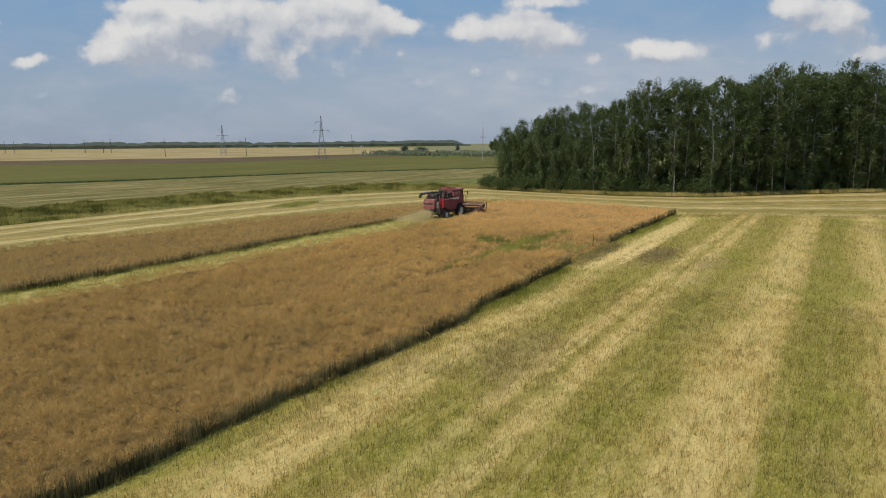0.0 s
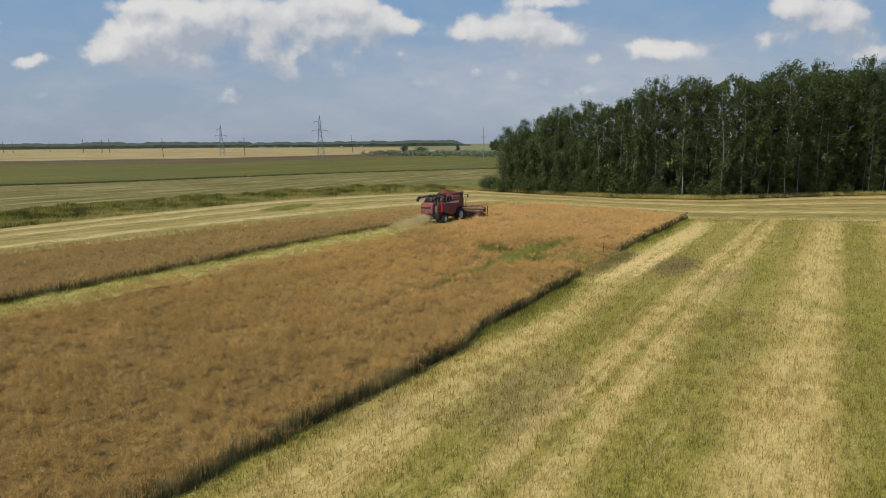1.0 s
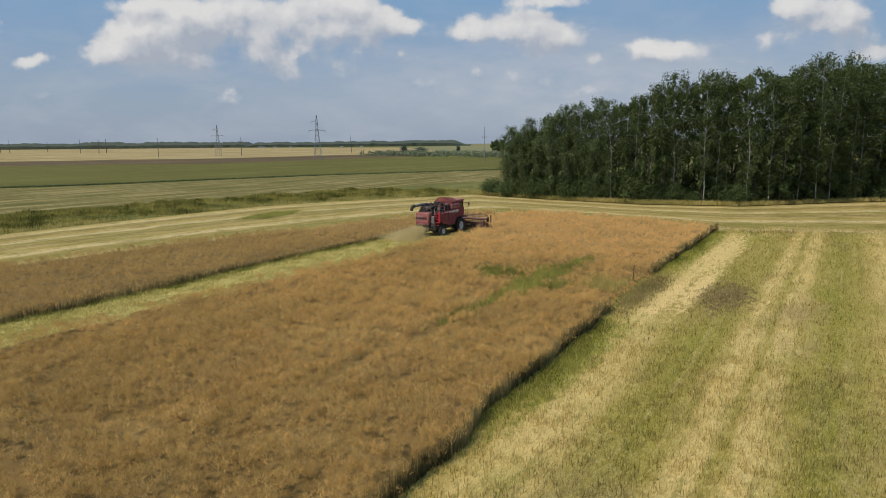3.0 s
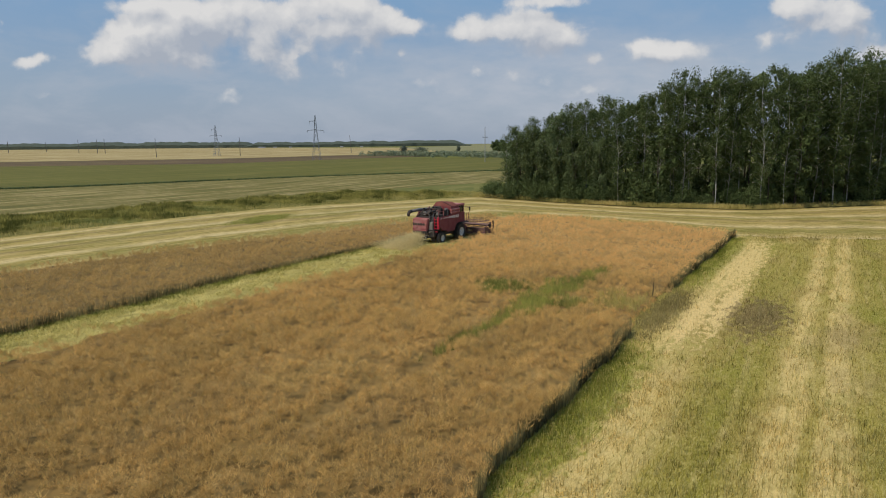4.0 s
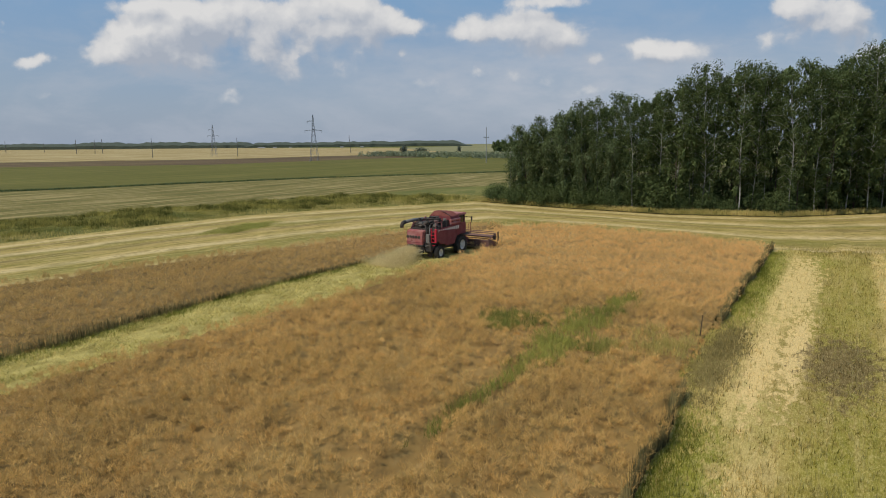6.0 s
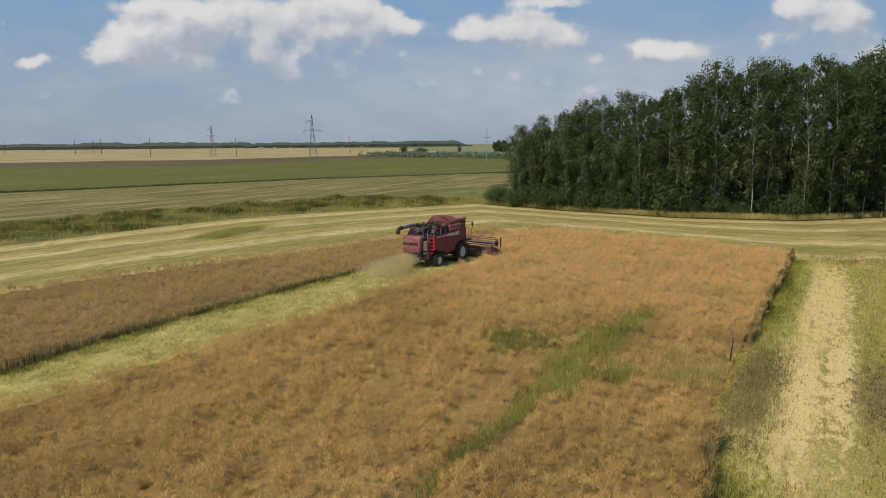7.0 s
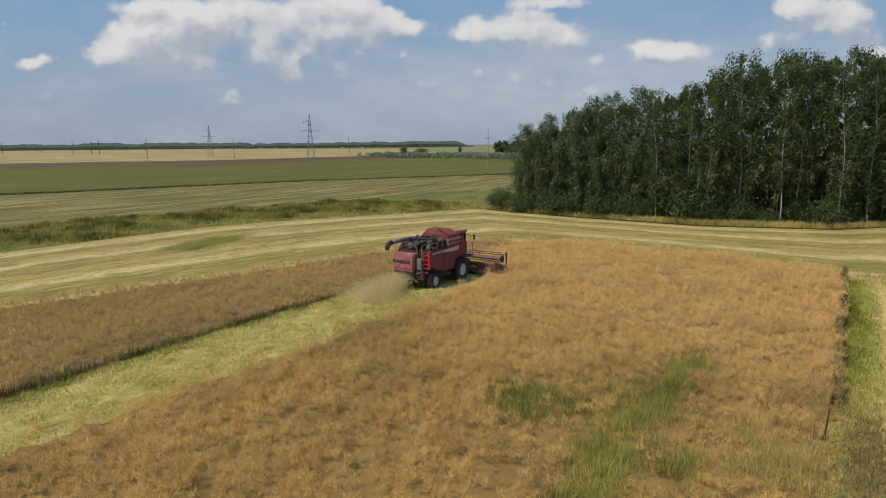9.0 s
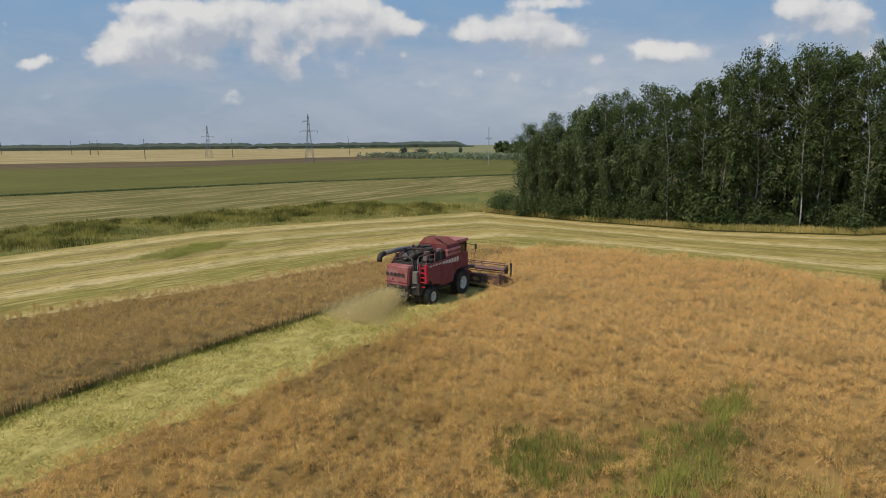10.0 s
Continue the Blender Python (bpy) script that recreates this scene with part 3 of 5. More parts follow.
# ---- building helpers ----
def sheet(name, verts, faces, mat_, parent=None, label="", uvs=None, smooth=False):
    """One mesh object from arrays: verts (n, 3), faces (m, 3) or (m, 4)."""
    verts, faces = np.asarray(verts, np.float32), np.asarray(faces, np.int32)
    me = bpy.data.meshes.new(name)
    n, (m, k) = len(verts), faces.shape
    me.vertices.add(n)
    me.vertices.foreach_set("co", verts.ravel())
    me.loops.add(m * k)
    me.loops.foreach_set("vertex_index", faces.ravel())
    me.polygons.add(m)
    me.polygons.foreach_set("loop_start", np.arange(0, m * k, k, dtype=np.int32))
    me.polygons.foreach_set("use_smooth", np.full(m, smooth))
    if uvs is not None:
        me.uv_layers.new(name="UVMap").data.foreach_set("uv", np.asarray(uvs, np.float32)[faces.ravel()].ravel())
    me.update(calc_edges=True)
    me.materials.append(mat_)
    ob = new(name, me)
    if parent:
        ob.parent = parent
    return tagged(ob, label)


def part(name, bm, material, parent, label="", smooth=False):
    """One bmesh as one mesh object under a thing or a part."""
    me = bpy.data.meshes.new(name)
    bmesh.ops.recalc_face_normals(bm, faces=bm.faces)
    bm.to_mesh(me)
    bm.free()
    if smooth:
        me.polygons.foreach_set("use_smooth", np.full(len(me.polygons), True))
    me.materials.append(material)
    ob = new(name, me)
    if parent:
        ob.parent = parent
    return tagged(ob, label)


def empty(name, m, label, category, group=""):
    ob = new(name)
    ob.matrix_world = m
    return tagged(ob, label, category, group)


def box(bm, x0, x1, y0, y1, z0, z1, m=None):
    v = [bm.verts.new(Vector((x, y, z)) if m is None else m @ Vector((x, y, z))) for z in (z0, z1) for x, y in ((x0, y0), (x1, y0), (x1, y1), (x0, y1))]
    for f in ((0, 3, 2, 1), (4, 5, 6, 7), (0, 1, 5, 4), (1, 2, 6, 5), (2, 3, 7, 6), (3, 0, 4, 7)):
        bm.faces.new([v[i] for i in f])
    return bm


def prism(bm, outline, axis, a, b):
    """A closed outline pushed from a to b along axis 0, 1 or 2; the outline holds the other two coordinates in order."""
    def at(p, s):
        q = list(p)
        q.insert(axis, s)
        return Vector(q)
    lo, hi = [bm.verts.new(at(p, a)) for p in outline], [bm.verts.new(at(p, b)) for p in outline]
    bm.faces.new(lo)
    bm.faces.new(hi[::-1])
    for i in range(len(outline)):
        j = (i + 1) % len(outline)
        bm.faces.new((lo[i], lo[j], hi[j], hi[i]))
    return bm


def soften(bm, width=0.03, seg=2):
    bmesh.ops.recalc_face_normals(bm, faces=bm.faces)
    bmesh.ops.bevel(bm, geom=list(bm.edges), offset=width, segments=seg, affect="EDGES", clamp_overlap=True)
    return bm


def tube(bm, pts, radii, n=8, cap=True):
    """A round bar along a line of points."""
    pts = [Vector(p) for p in pts]
    if isinstance(radii, (int, float)):
        radii = [radii] * len(pts)
    rings = []
    for i, p in enumerate(pts):
        d = (pts[min(i + 1, len(pts) - 1)] - pts[max(i - 1, 0)]).normalized()
        u = d.orthogonal().normalized() if i == 0 else (u - d * u.dot(d)).normalized()
        w = d.cross(u)
        rings.append([bm.verts.new(p + float(radii[i]) * (math.cos(2 * math.pi * k / n) * u + math.sin(2 * math.pi * k / n) * w)) for k in range(n)])
    for a, b in zip(rings, rings[1:]):
        for k in range(n):
            bm.faces.new((a[k], a[(k + 1) % n], b[(k + 1) % n], b[k]))
    if cap:
        bm.faces.new(rings[0][::-1])
        bm.faces.new(rings[-1])
    return bm


def lathe(bm, profile, axis_at, n=24):
    """A ring turned about an x-wise axle: profile of (x, radius), closed."""
    rings = []
    for k in range(n):
        a = 2 * math.pi * k / n
        rings.append([bm.verts.new(Vector(axis_at) + Vector((x, r * math.cos(a), r * math.sin(a)))) for x, r in profile])
    for k in range(n):
        a, b = rings[k], rings[(k + 1) % n]
        for i in range(len(profile)):
            j = (i + 1) % len(profile)
            bm.faces.new((a[i], a[j], b[j], b[i]))
    return bm


RNG = np.random.default_rng(7)


def lattice_noise(x, y, size, seed):
    """Smooth value noise in 0..1 on arrays."""
    table = np.random.default_rng(seed).random((64, 64))
    u, v = np.asarray(x) / size, np.asarray(y) / size
    i, j = np.floor(u).astype(int), np.floor(v).astype(int)
    f, g = u - i, v - j
    f, g = f * f * (3 - 2 * f), g * g * (3 - 2 * g)
    at = lambda a, b: table[a % 64, b % 64]
    return (at(i, j) * (1 - f) + at(i + 1, j) * f) * (1 - g) + (at(i, j + 1) * (1 - f) + at(i + 1, j + 1) * f) * g


def blades(base, length, tilt, turn, width):
    """Thin three-cornered blades: root points, length, tilt from upright, heading, width at the root."""
    d = np.stack([np.sin(tilt) * np.cos(turn), np.sin(tilt) * np.sin(turn), np.cos(tilt)], 1)
    side_turn = RNG.random(len(base)) * 2 * np.pi
    s = np.stack([np.cos(side_turn), np.sin(side_turn), np.zeros(len(base))], 1)
    s -= d * (s * d).sum(1, keepdims=True)
    s /= np.linalg.norm(s, axis=1, keepdims=True) + 1e-6
    v = np.stack([base - s * width[:, None] / 2, base + s * width[:, None] / 2, base + d * length[:, None]], 1)
    return v.reshape(-1, 3)


def tri_faces(v):
    return np.arange(len(v)).reshape(-1, 3)


def scatter(x0, x1, y0, y1, per_m2):
    n = int((x1 - x0) * (y1 - y0) * per_m2)
    return RNG.uniform(x0, x1, n), RNG.uniform(y0, y1, n)


def structure(ob, label, category):
    return tagged(ob, label, category, "", "structure")


def stuff(ob, label, category):
    return tagged(ob, label, category, "", "stuff")


# ---- the lie of the fields ----
RIM_IN = [(-66, -30), (-65, 20), (-63, 40), (-60, 54), (-57, 64), (-54.5, 74), (-52, 82), (-47, 87), (-36.5, 89.3), (-27, 88.6), (-18, 85.5), (0, 92), (20, 99), (60, 112)]
RIM_OUT = [(-87, -30), (-87, 25), (-87, 50), (-86.5, 66), (-85, 80), (-80, 91), (-73, 102), (-66.5, 114), (-50, 110.8), (-33, 109.6), (-19, 113.5), (-5, 128), (9, 140), (70, 178)]
VERGE_OUT = [(-112, -30), (-111, 25), (-110, 55), (-107, 75), (-102, 92), (-98, 108), (-93, 125), (-86, 148)]


def left_rim(y):
    return np.interp(y, [p[1] for p in RIM_IN[:8]], [p[0] for p in RIM_IN[:8]])


def far_rim(x):
    return np.interp(x, [p[0] for p in RIM_IN[7:11]], [p[1] for p in RIM_IN[7:11]])


def right_rim(y):
    return np.interp(y, [-20, 12, 28.5, 30.5, 42, 46, 50, 56, 59, 85], [-16.8, -16.75, -16.35, -17.0, -17.25, -17.6, -18.1, -18.1, -17.85, -17.95]) + 0.3 * (lattice_noise(y, y * 0, 3.1, 3) - 0.5) + 0.25 * (lattice_noise(y, y * 0, 0.9, 4) - 0.5)


SWATH_END = 71.2


def lane_left(y):
    """The ragged far side of the cut lane."""
    return np.interp(y, [-14, 36, 42, 50, 62, 72], [-45.5, -45.5, -46.1, -46.7, -46.4, -46.1])


def lane_right(y):
    return np.interp(y, [-14, 38, 52, 72], [-40.6, -40.6, -40.25, -40.0])


def crop_in(x, y):
    """Metres inside the standing crop; below nought outside."""
    d = np.minimum(right_rim(y) - x, x - left_rim(y) - 0.6 * (lattice_noise(x, y, 4.0, 9) - 0.5))
    d = np.minimum(d, far_rim(x) - y)
    wob = 0.5 * (lattice_noise(y, y * 0 + 5, 2.3, 5) - 0.5) + 0.5 * (lattice_noise(y, x * 0.4, 0.8, 6) - 0.5)
    return np.minimum(d, np.maximum(np.maximum(lane_left(y) - x - wob, x + wob - lane_right(y)), y - SWATH_END))


# weed patches: centre, half sizes
WEEDS = [(-24.3, 52.4, 1.3, 3.0), (-24.2, 48.8, 1.0, 3.2), (-24.1, 43.5, 0.32, 4.5), (-23.7, 56.2, 0.7, 3.0), (-23.5, 59.0, 0.35, 1.6), (-28.2, 51.4, 1.2, 1.5), (-26.2, 52.2, 0.8, 1.0),
         (-19.8, 51.6, 2.3, 3.6), (-21.8, 49.5, 1.0, 2.4)]


def weediness(x, y):
    best = np.full(np.shape(x), -9.0)
    for cx, cy, rx, ry in WEEDS:
        best = np.maximum(best, (0.9 if cx > -22 else 1.5) - np.hypot((x - cx) / rx, (y - cy) / ry))
    return np.clip(np.maximum(best, -0.3) * 0.75 + 0.8 * (lattice_noise(x, y, 1.3, 21) - 0.5) + 0.5 * (lattice_noise(x, y, 0.5, 22) - 0.5), 0, 1) * (best > -0.3)


def furrow(x, y):
    """A wheel furrow that runs along the rows."""
    run = np.clip((y - 27) / 6, 0, 1) * np.clip((60.5 - y) / 2, 0, 1)
    return run * np.exp(-((x + 23.9 + 0.7 * (lattice_noise(y, y * 0, 3.0, 14) - 0.5)) / 0.48) ** 4) * np.clip((lattice_noise(y, x, 1.6, 23) - 0.10) / 0.2, 0.35, 1)


def hollows(x, y):
    """Lodged and thin places in the crop, 0..1; one thin drill line runs along the rows."""
    u = x + 0.35 * y
    h = np.clip((lattice_noise(u, y * 0.8, 1.5, 11) * 0.5 + lattice_noise(x, y, 0.7, 12) * 0.5 - 0.61) / 0.13, 0, 1)
    h *= 0.30 + 0.70 * np.clip((lattice_noise(x, y, 7.0, 13) - 0.3) / 0.3, 0, 1)
    line = furrow(x, y)
    pock = np.clip((lattice_noise(x, y, 0.42, 18) * 0.55 + lattice_noise(x, y, 1.1, 19) * 0.45 - 0.60) / 0.09, 0, 1)
    h = np.maximum(h, 0.75 * pock)
    h = np.maximum(h, np.clip(2.2 * weediness(x, y), 0, 0.85) * (lattice_noise(x, y, 0.6, 20) > 0.42))
    h *= np.interp(y, [58, 72], [1.0, 0.55]) * np.interp(x, [-52, -44], [0.7, 1.0])
    # wind-laid ripples across the rows towards the far end
    laid = np.clip((lattice_noise(0.45 * x, y - 0.3 * x, 0.9, 24) - 0.60) / 0.2, 0, 1) * np.clip((y - 56) / 8, 0, 1) * np.clip((lattice_noise(x, y, 6.0, 25) - 0.35) / 0.2, 0, 1)
    return np.clip(np.maximum(h, 0.5 * laid) + line, 0, 1)


def crop_height(x, y):
    n = lattice_noise(x, y, 5.0, 15) * 0.28 + lattice_noise(x + 0.3 * y, 0.8 * y, 1.9, 16) * 0.42 + lattice_noise(x, y, 0.5, 17) * 0.30
    frayed = 1 - 0.55 * np.clip(1 - (lane_left(y) - x) / (0.5 + 2.2 * lattice_noise(y, y * 0, 3.0, 26)), 0, 1) * (x < -44.5) * (y > 30)
    frayed = frayed * (1 - 0.6 * np.clip(1 - (-18.1 - x) / 1.3, 0, 1) * (x > -22) * np.clip((y - 46.5) / 1.5, 0, 1) * np.clip((58.5 - y) / 1.5, 0, 1))
    return (0.93 + 0.72 * (n - 0.5)) * (1 - 0.55 * hollows(x, y)) * (1 - 0.25 * weediness(x, y)) * (1 - 0.5 * furrow(x, y)) * frayed


def ribbon(inner, outer, k, step=2.0, z=0.0):
    """A strip between two lines that run alongside, with uv across and along."""
    a, b = np.array(inner, float), np.array(outer, float)
    t = np.linspace(0, len(a) - 1, int(len(a) * 80))
    pa = np.stack([np.interp(t, np.arange(len(a)), a[:, i]) for i in (0, 1)], 1)
    pb = np.stack([np.interp(t, np.arange(len(b)), b[:, i]) for i in (0, 1)], 1)
    for _ in range(24):
        pa[1:-1], pb[1:-1] = (pa[:-2] + 2 * pa[1:-1] + pa[2:]) / 4, (pb[:-2] + 2 * pb[1:-1] + pb[2:]) / 4
    edge = pa[:, 0] > -15
    pa[edge, 1] += 1.2 * (lattice_noise(pa[edge, 0], pa[edge, 0] * 0, 1.1, 33) - 0.5) + 0.8 * (lattice_noise(pa[edge, 0], pa[edge, 0] * 0, 0.45, 34) - 0.5)
    run = np.concatenate([[0], np.cumsum(np.linalg.norm(np.diff((pa + pb) / 2, axis=0), axis=1))])
    u = np.linspace(0, 1, k + 1)
    v = pa[:, None] * (1 - u[None, :, None]) + pb[:, None] * u[None, :, None]
    uv = np.stack([np.broadcast_to(u, (len(t), k + 1)), np.broadcast_to(run[:, None] / 25, (len(t), k + 1))], 2).reshape(-1, 2)
    verts = np.concatenate([v.reshape(-1, 2), np.full((len(t) * (k + 1), 1), z)], 1)
    i = np.arange(len(t) - 1)[:, None] * (k + 1) + np.arange(k)[None]
    faces = np.stack([i, i + k + 1, i + k + 2, i + 1], 2).reshape(-1, 4)
    return verts, faces[:, ::-1], uv


def parcel(name, corners, z, mat_, label, category="field"):
    bm = bmesh.new()
    bm.faces.new([bm.verts.new((x, y, z)) for x, y in corners])
    bmesh.ops.recalc_face_normals(bm, faces=bm.faces)
    if bm.faces[:][0].normal.z < 0:
        bmesh.ops.reverse_faces(bm, faces=bm.faces)
    me = bpy.data.meshes.new(name)
    bm.to_mesh(me)
    bm.free()
    me.materials.append(mat_)
    return structure(new(name, me), label, category)


# ---- ground ----
parcel("ground", [(-4800, -4800), (4800, -4800), (4800, 4800), (-4800, 4800)], 0.0, M_GROUND, "flat green pasture land that reaches the horizon", "ground")
gx, gy = np.meshgrid(np.linspace(-18.6, 62, 110), np.linspace(-40, 116, 160))
gz = 0.012 + 0.03 * lattice_noise(gx, gy, 1.3, 31) + 0.03 * lattice_noise(gx, gy * 0.3, 0.8, 32)
i = (np.arange(159)[:, None] * 110 + np.arange(109)[None]).ravel()
structure(sheet("stubble_field", np.stack([gx, gy, gz], 2).reshape(-1, 3), np.stack([i, i + 1, i + 111, i + 110], 1), M_STUBBLE, smooth=True),
          "mown stubble field with straw rows and green regrowth bands", "field")
v, f, uv = ribbon(RIM_IN, RIM_OUT, 12, z=0.074)
structure(sheet("headland", v, f, M_HEADLAND, uvs=uv), "mown headland with pale straw bands round the crop", "field")
v, f, uv = ribbon(RIM_OUT[:8], VERGE_OUT, 6, z=0.03)
structure(sheet("verge", v, f, M_VERGE, uvs=uv), "rough grassy verge beside the field", "verge")
parcel("forest_floor", [(-69, 117.5), (-64, 113.2), (-50, 110.3), (-33, 109), (-19, 113), (-5, 127.5), (9, 139.5), (70, 177.5), (120, 300), (-60, 300), (-72, 180)], 0.14, M_LITTER, "shaded forest floor under birches", "forest floor")
parcel("meadow", [(-111.5, -40), (-109, 60), (-101, 95), (-92, 126), (-80, 160), (-88, 240), (-117, 202), (-145, 157.6), (-160, 121), (-170, 92), (-184, 70), (-215, -40)], 0.05, M_MEADOW, "pale mown hay meadow with faint bands", "meadow")
parcel("green_field", [(-184, 70), (-170, 92), (-160, 121), (-145, 157.6), (-117, 202), (-100, 232), (-140, 420), (-285, 342), (-292, 225), (-385, 149), (-700, -100), (-400, -200)], 0.06, M_GREENFIELD, "smooth green field", "field")
parcel("ploughed_field", [(-385, 149), (-292, 225), (-285, 342), (-262, 420), (-380, 520), (-369, 482), (-395, 303), (-492, 191), (-900, -100), (-700, -100)], 0.09, M_SOIL, "bare brown ploughed strip", "field")
parcel("far_field", [(-262, 420), (-140, 420), (100, 900), (200, 3500), (-2200, 3500), (-1100, 1850), (-900, 1180), (-420, 640), (-380, 520)], 0.15, M_PALEFIELD, "pale dry grassland beyond the scrub", "field")
parcel("wheat_field", [(-492, 191), (-395, 303), (-369, 482), (-420, 640), (-900, 1180), (-1900, 1450), (-3600, 1400), (-3600, 300), (-900, -100)], 0.2, M_WHEAT, "wide ripe yellow grain field in the distance", "field")

# chopped straw behind the harvester
gx, gy = np.meshgrid(np.linspace(-46.6, -39.7, 28), np.linspace(-12, 73, 240))
gz = 0.03 + 0.10 * lattice_noise(gx, gy, 0.9, 41) + 0.08 * lattice_noise(gx, gy, 0.35, 42)
i = (np.arange(239)[:, None] * 28 + np.arange(27)[None]).ravel()
structure(sheet("straw_swath", np.stack([gx, gy, gz], 2).reshape(-1, 3), np.stack([i, i + 1, i + 29, i + 28], 1), M_SWATH, smooth=True),
          "lane of chopped straw left behind the harvester", "straw")

# ---- standing crop ----
NX, NY = 150, 270
gx, gy = np.meshgrid(np.linspace(-67, -15.5, NX), np.linspace(-14, 91, NY))
inside = crop_in(gx, gy)
gz = 0.04 + crop_height(gx, gy) * 0.37 * np.clip(inside / 0.3, 0, 1)
i = (np.arange(NY - 1)[:, None] * NX + np.arange(NX - 1)[None]).ravel()
quads = np.stack([i, i + 1, i + NX + 1, i + NX], 1)
quads = quads[(inside.ravel()[quads] > 0.0).all(1)]
used = np.unique(quads)
remap = np.zeros(NX * NY, int)
remap[used] = np.arange(len(used))
# low sheet in the darkened copy: its colour stands for shade under the plants
crop = stuff(sheet("rape_crop", np.stack([gx, gy, gz], 2).reshape(-1, 3)[used], remap[quads], M_CROP_SHADED, smooth=True),
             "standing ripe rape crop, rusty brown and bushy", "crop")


def crop_plants(x0, x1, y0, y1, per_m2, fine, broad, girth, reach, up=0.4):
    """Bushy plants: thin twigs that spring from the top of each, broader dry leaves below."""
    x, y = scatter(x0, x1, y0, y1, per_m2)
    d = crop_in(x, y)
    keep = (d > -0.06) & (RNG.random(len(x)) > 0.75 * weediness(x, y)) & (RNG.random(len(x)) > 0.5 * hollows(x, y)) & (RNG.random(len(x)) > 0.9 * furrow(x, y))
    x, y = x[keep], y[keep]
    top = crop_height(x, y) * RNG.uniform(0.84 if girth < 0.03 else 0.92, 1.1 if girth < 0.03 else 1.04, len(x))
    out = []
    for each, width, size, low, high in ((fine, girth, reach, 0.75, 1.9), (broad, 2.0 * girth, 1.2 * reach, 1.5, 2.6)):
        px_, py_, pt = (np.repeat(a, each) for a in (x, y, top))
        n = len(px_)
        root = np.stack([px_ + RNG.normal(0, 0.06, n), py_ + RNG.normal(0, 0.06, n), np.maximum(pt - reach * RNG.uniform(low, high, n), 0.08)], 1)
        out.append(blades(root, size * RNG.uniform(0.6, 1.3, n), np.arccos(RNG.uniform(up, 1.0, n)), RNG.random(n) * 6.28, width * RNG.uniform(0.6, 1.3, n)))
    return np.concatenate(out)


v = np.concatenate([crop_plants(-40.5, -16, 4, 66, 21, 25, 1, 0.015, 0.18), crop_plants(-46.5, -16, 66, 90, 18, 18, 1, 0.018, 0.19, 0.5), crop_plants(-66, -45.3, 6, 89, 12, 15, 1, 0.024, 0.20, 0.45), crop_plants(-66, -16, -14, 5, 5, 9, 3, 0.04, 0.25)])
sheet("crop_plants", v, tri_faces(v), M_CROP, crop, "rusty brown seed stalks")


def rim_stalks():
    """Upright stalks that show along the cut sides; their dark colour carries the sides' shade."""
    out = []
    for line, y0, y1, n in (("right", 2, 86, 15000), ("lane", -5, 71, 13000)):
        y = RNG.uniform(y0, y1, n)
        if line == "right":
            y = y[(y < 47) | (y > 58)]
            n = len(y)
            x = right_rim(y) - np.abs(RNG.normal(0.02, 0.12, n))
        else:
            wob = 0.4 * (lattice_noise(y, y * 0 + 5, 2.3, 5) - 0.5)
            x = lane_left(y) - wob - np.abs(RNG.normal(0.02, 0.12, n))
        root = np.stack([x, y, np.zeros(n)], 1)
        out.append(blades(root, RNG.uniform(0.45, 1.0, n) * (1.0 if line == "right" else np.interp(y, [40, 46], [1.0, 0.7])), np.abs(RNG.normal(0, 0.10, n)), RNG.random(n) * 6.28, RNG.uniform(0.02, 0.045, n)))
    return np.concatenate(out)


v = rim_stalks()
sheet("cut_side_stalks", v, tri_faces(v), M_SHADED_STALK, crop, "bare stalks along the cut side, toned dark for its shade")

# weeds in the crop
x, y = scatter(-33, -17, 34, 66, 60)
w = weediness(x, y) * (crop_in(x, y) > 0.1)
k = (RNG.random(len(x)) < 0.75 * w) & (x < -21.8)
dry = (RNG.random(len(x)) < 0.8 * w) & (x > -22.3)
dx, dy = np.repeat(x[dry], 5), np.repeat(y[dry], 5)
x, y = np.repeat(x[k], 8), np.repeat(y[k], 8)
n = len(x)
root = np.stack([x + RNG.normal(0, 0.1, n), y + RNG.normal(0, 0.1, n), np.full(n, 0.3)], 1)
v = blades(root, RNG.uniform(0.2, 0.55, n), np.abs(RNG.normal(0.35, 0.3, n)), RNG.random(n) * 6.28, RNG.uniform(0.014, 0.03, n))
stuff(sheet("weed_patch", v, tri_faces(v), M_WEED), "green weeds and grass growing through the crop", "weeds")
n = len(dx)
v = blades(np.stack([dx + RNG.normal(0, 0.12, n), dy + RNG.normal(0, 0.12, n), np.full(n, 0.3)], 1), RNG.uniform(0.25, 0.6, n), np.abs(RNG.normal(0.3, 0.3, n)), RNG.random(n) * 6.28, RNG.uniform(0.012, 0.028, n))
stuff(sheet("yellow_weeds", v, tri_faces(v), M_YELLOWWEED), "thin yellow-green weeds mixed into the crop", "weeds")

# ---- stubble stalks, regrowth and straw ----
def short_stalks(x, y, z, lo, hi, w0, w1, lean=0.35):
    n = len(x)
    return blades(np.stack([x, y, np.full(n, z)], 1), RNG.uniform(lo, hi, n), np.abs(RNG.normal(0.1, lean, n)), RNG.random(n) * 6.28, RNG.uniform(w0, w1, n))


def tufted(x, y, keep):
    """Thins stalks between tufts and drill rows."""
    d = lattice_noise(x, y * 0.35, 0.16, 61) * 0.5 + lattice_noise(x, y, 0.55, 62) * 0.5
    track = np.where((np.abs(x + 14.8) < 1.3) & (y > 45) & (y < 82), 0.3, 1.0)
    k_ = RNG.random(len(x)) < np.clip((d - keep) * 3.0, 0.25, 1) * track
    return x[k_], y[k_]


x1, y1 = tufted(*scatter(-17.0, 4, 7, 42, 240), 0.30)
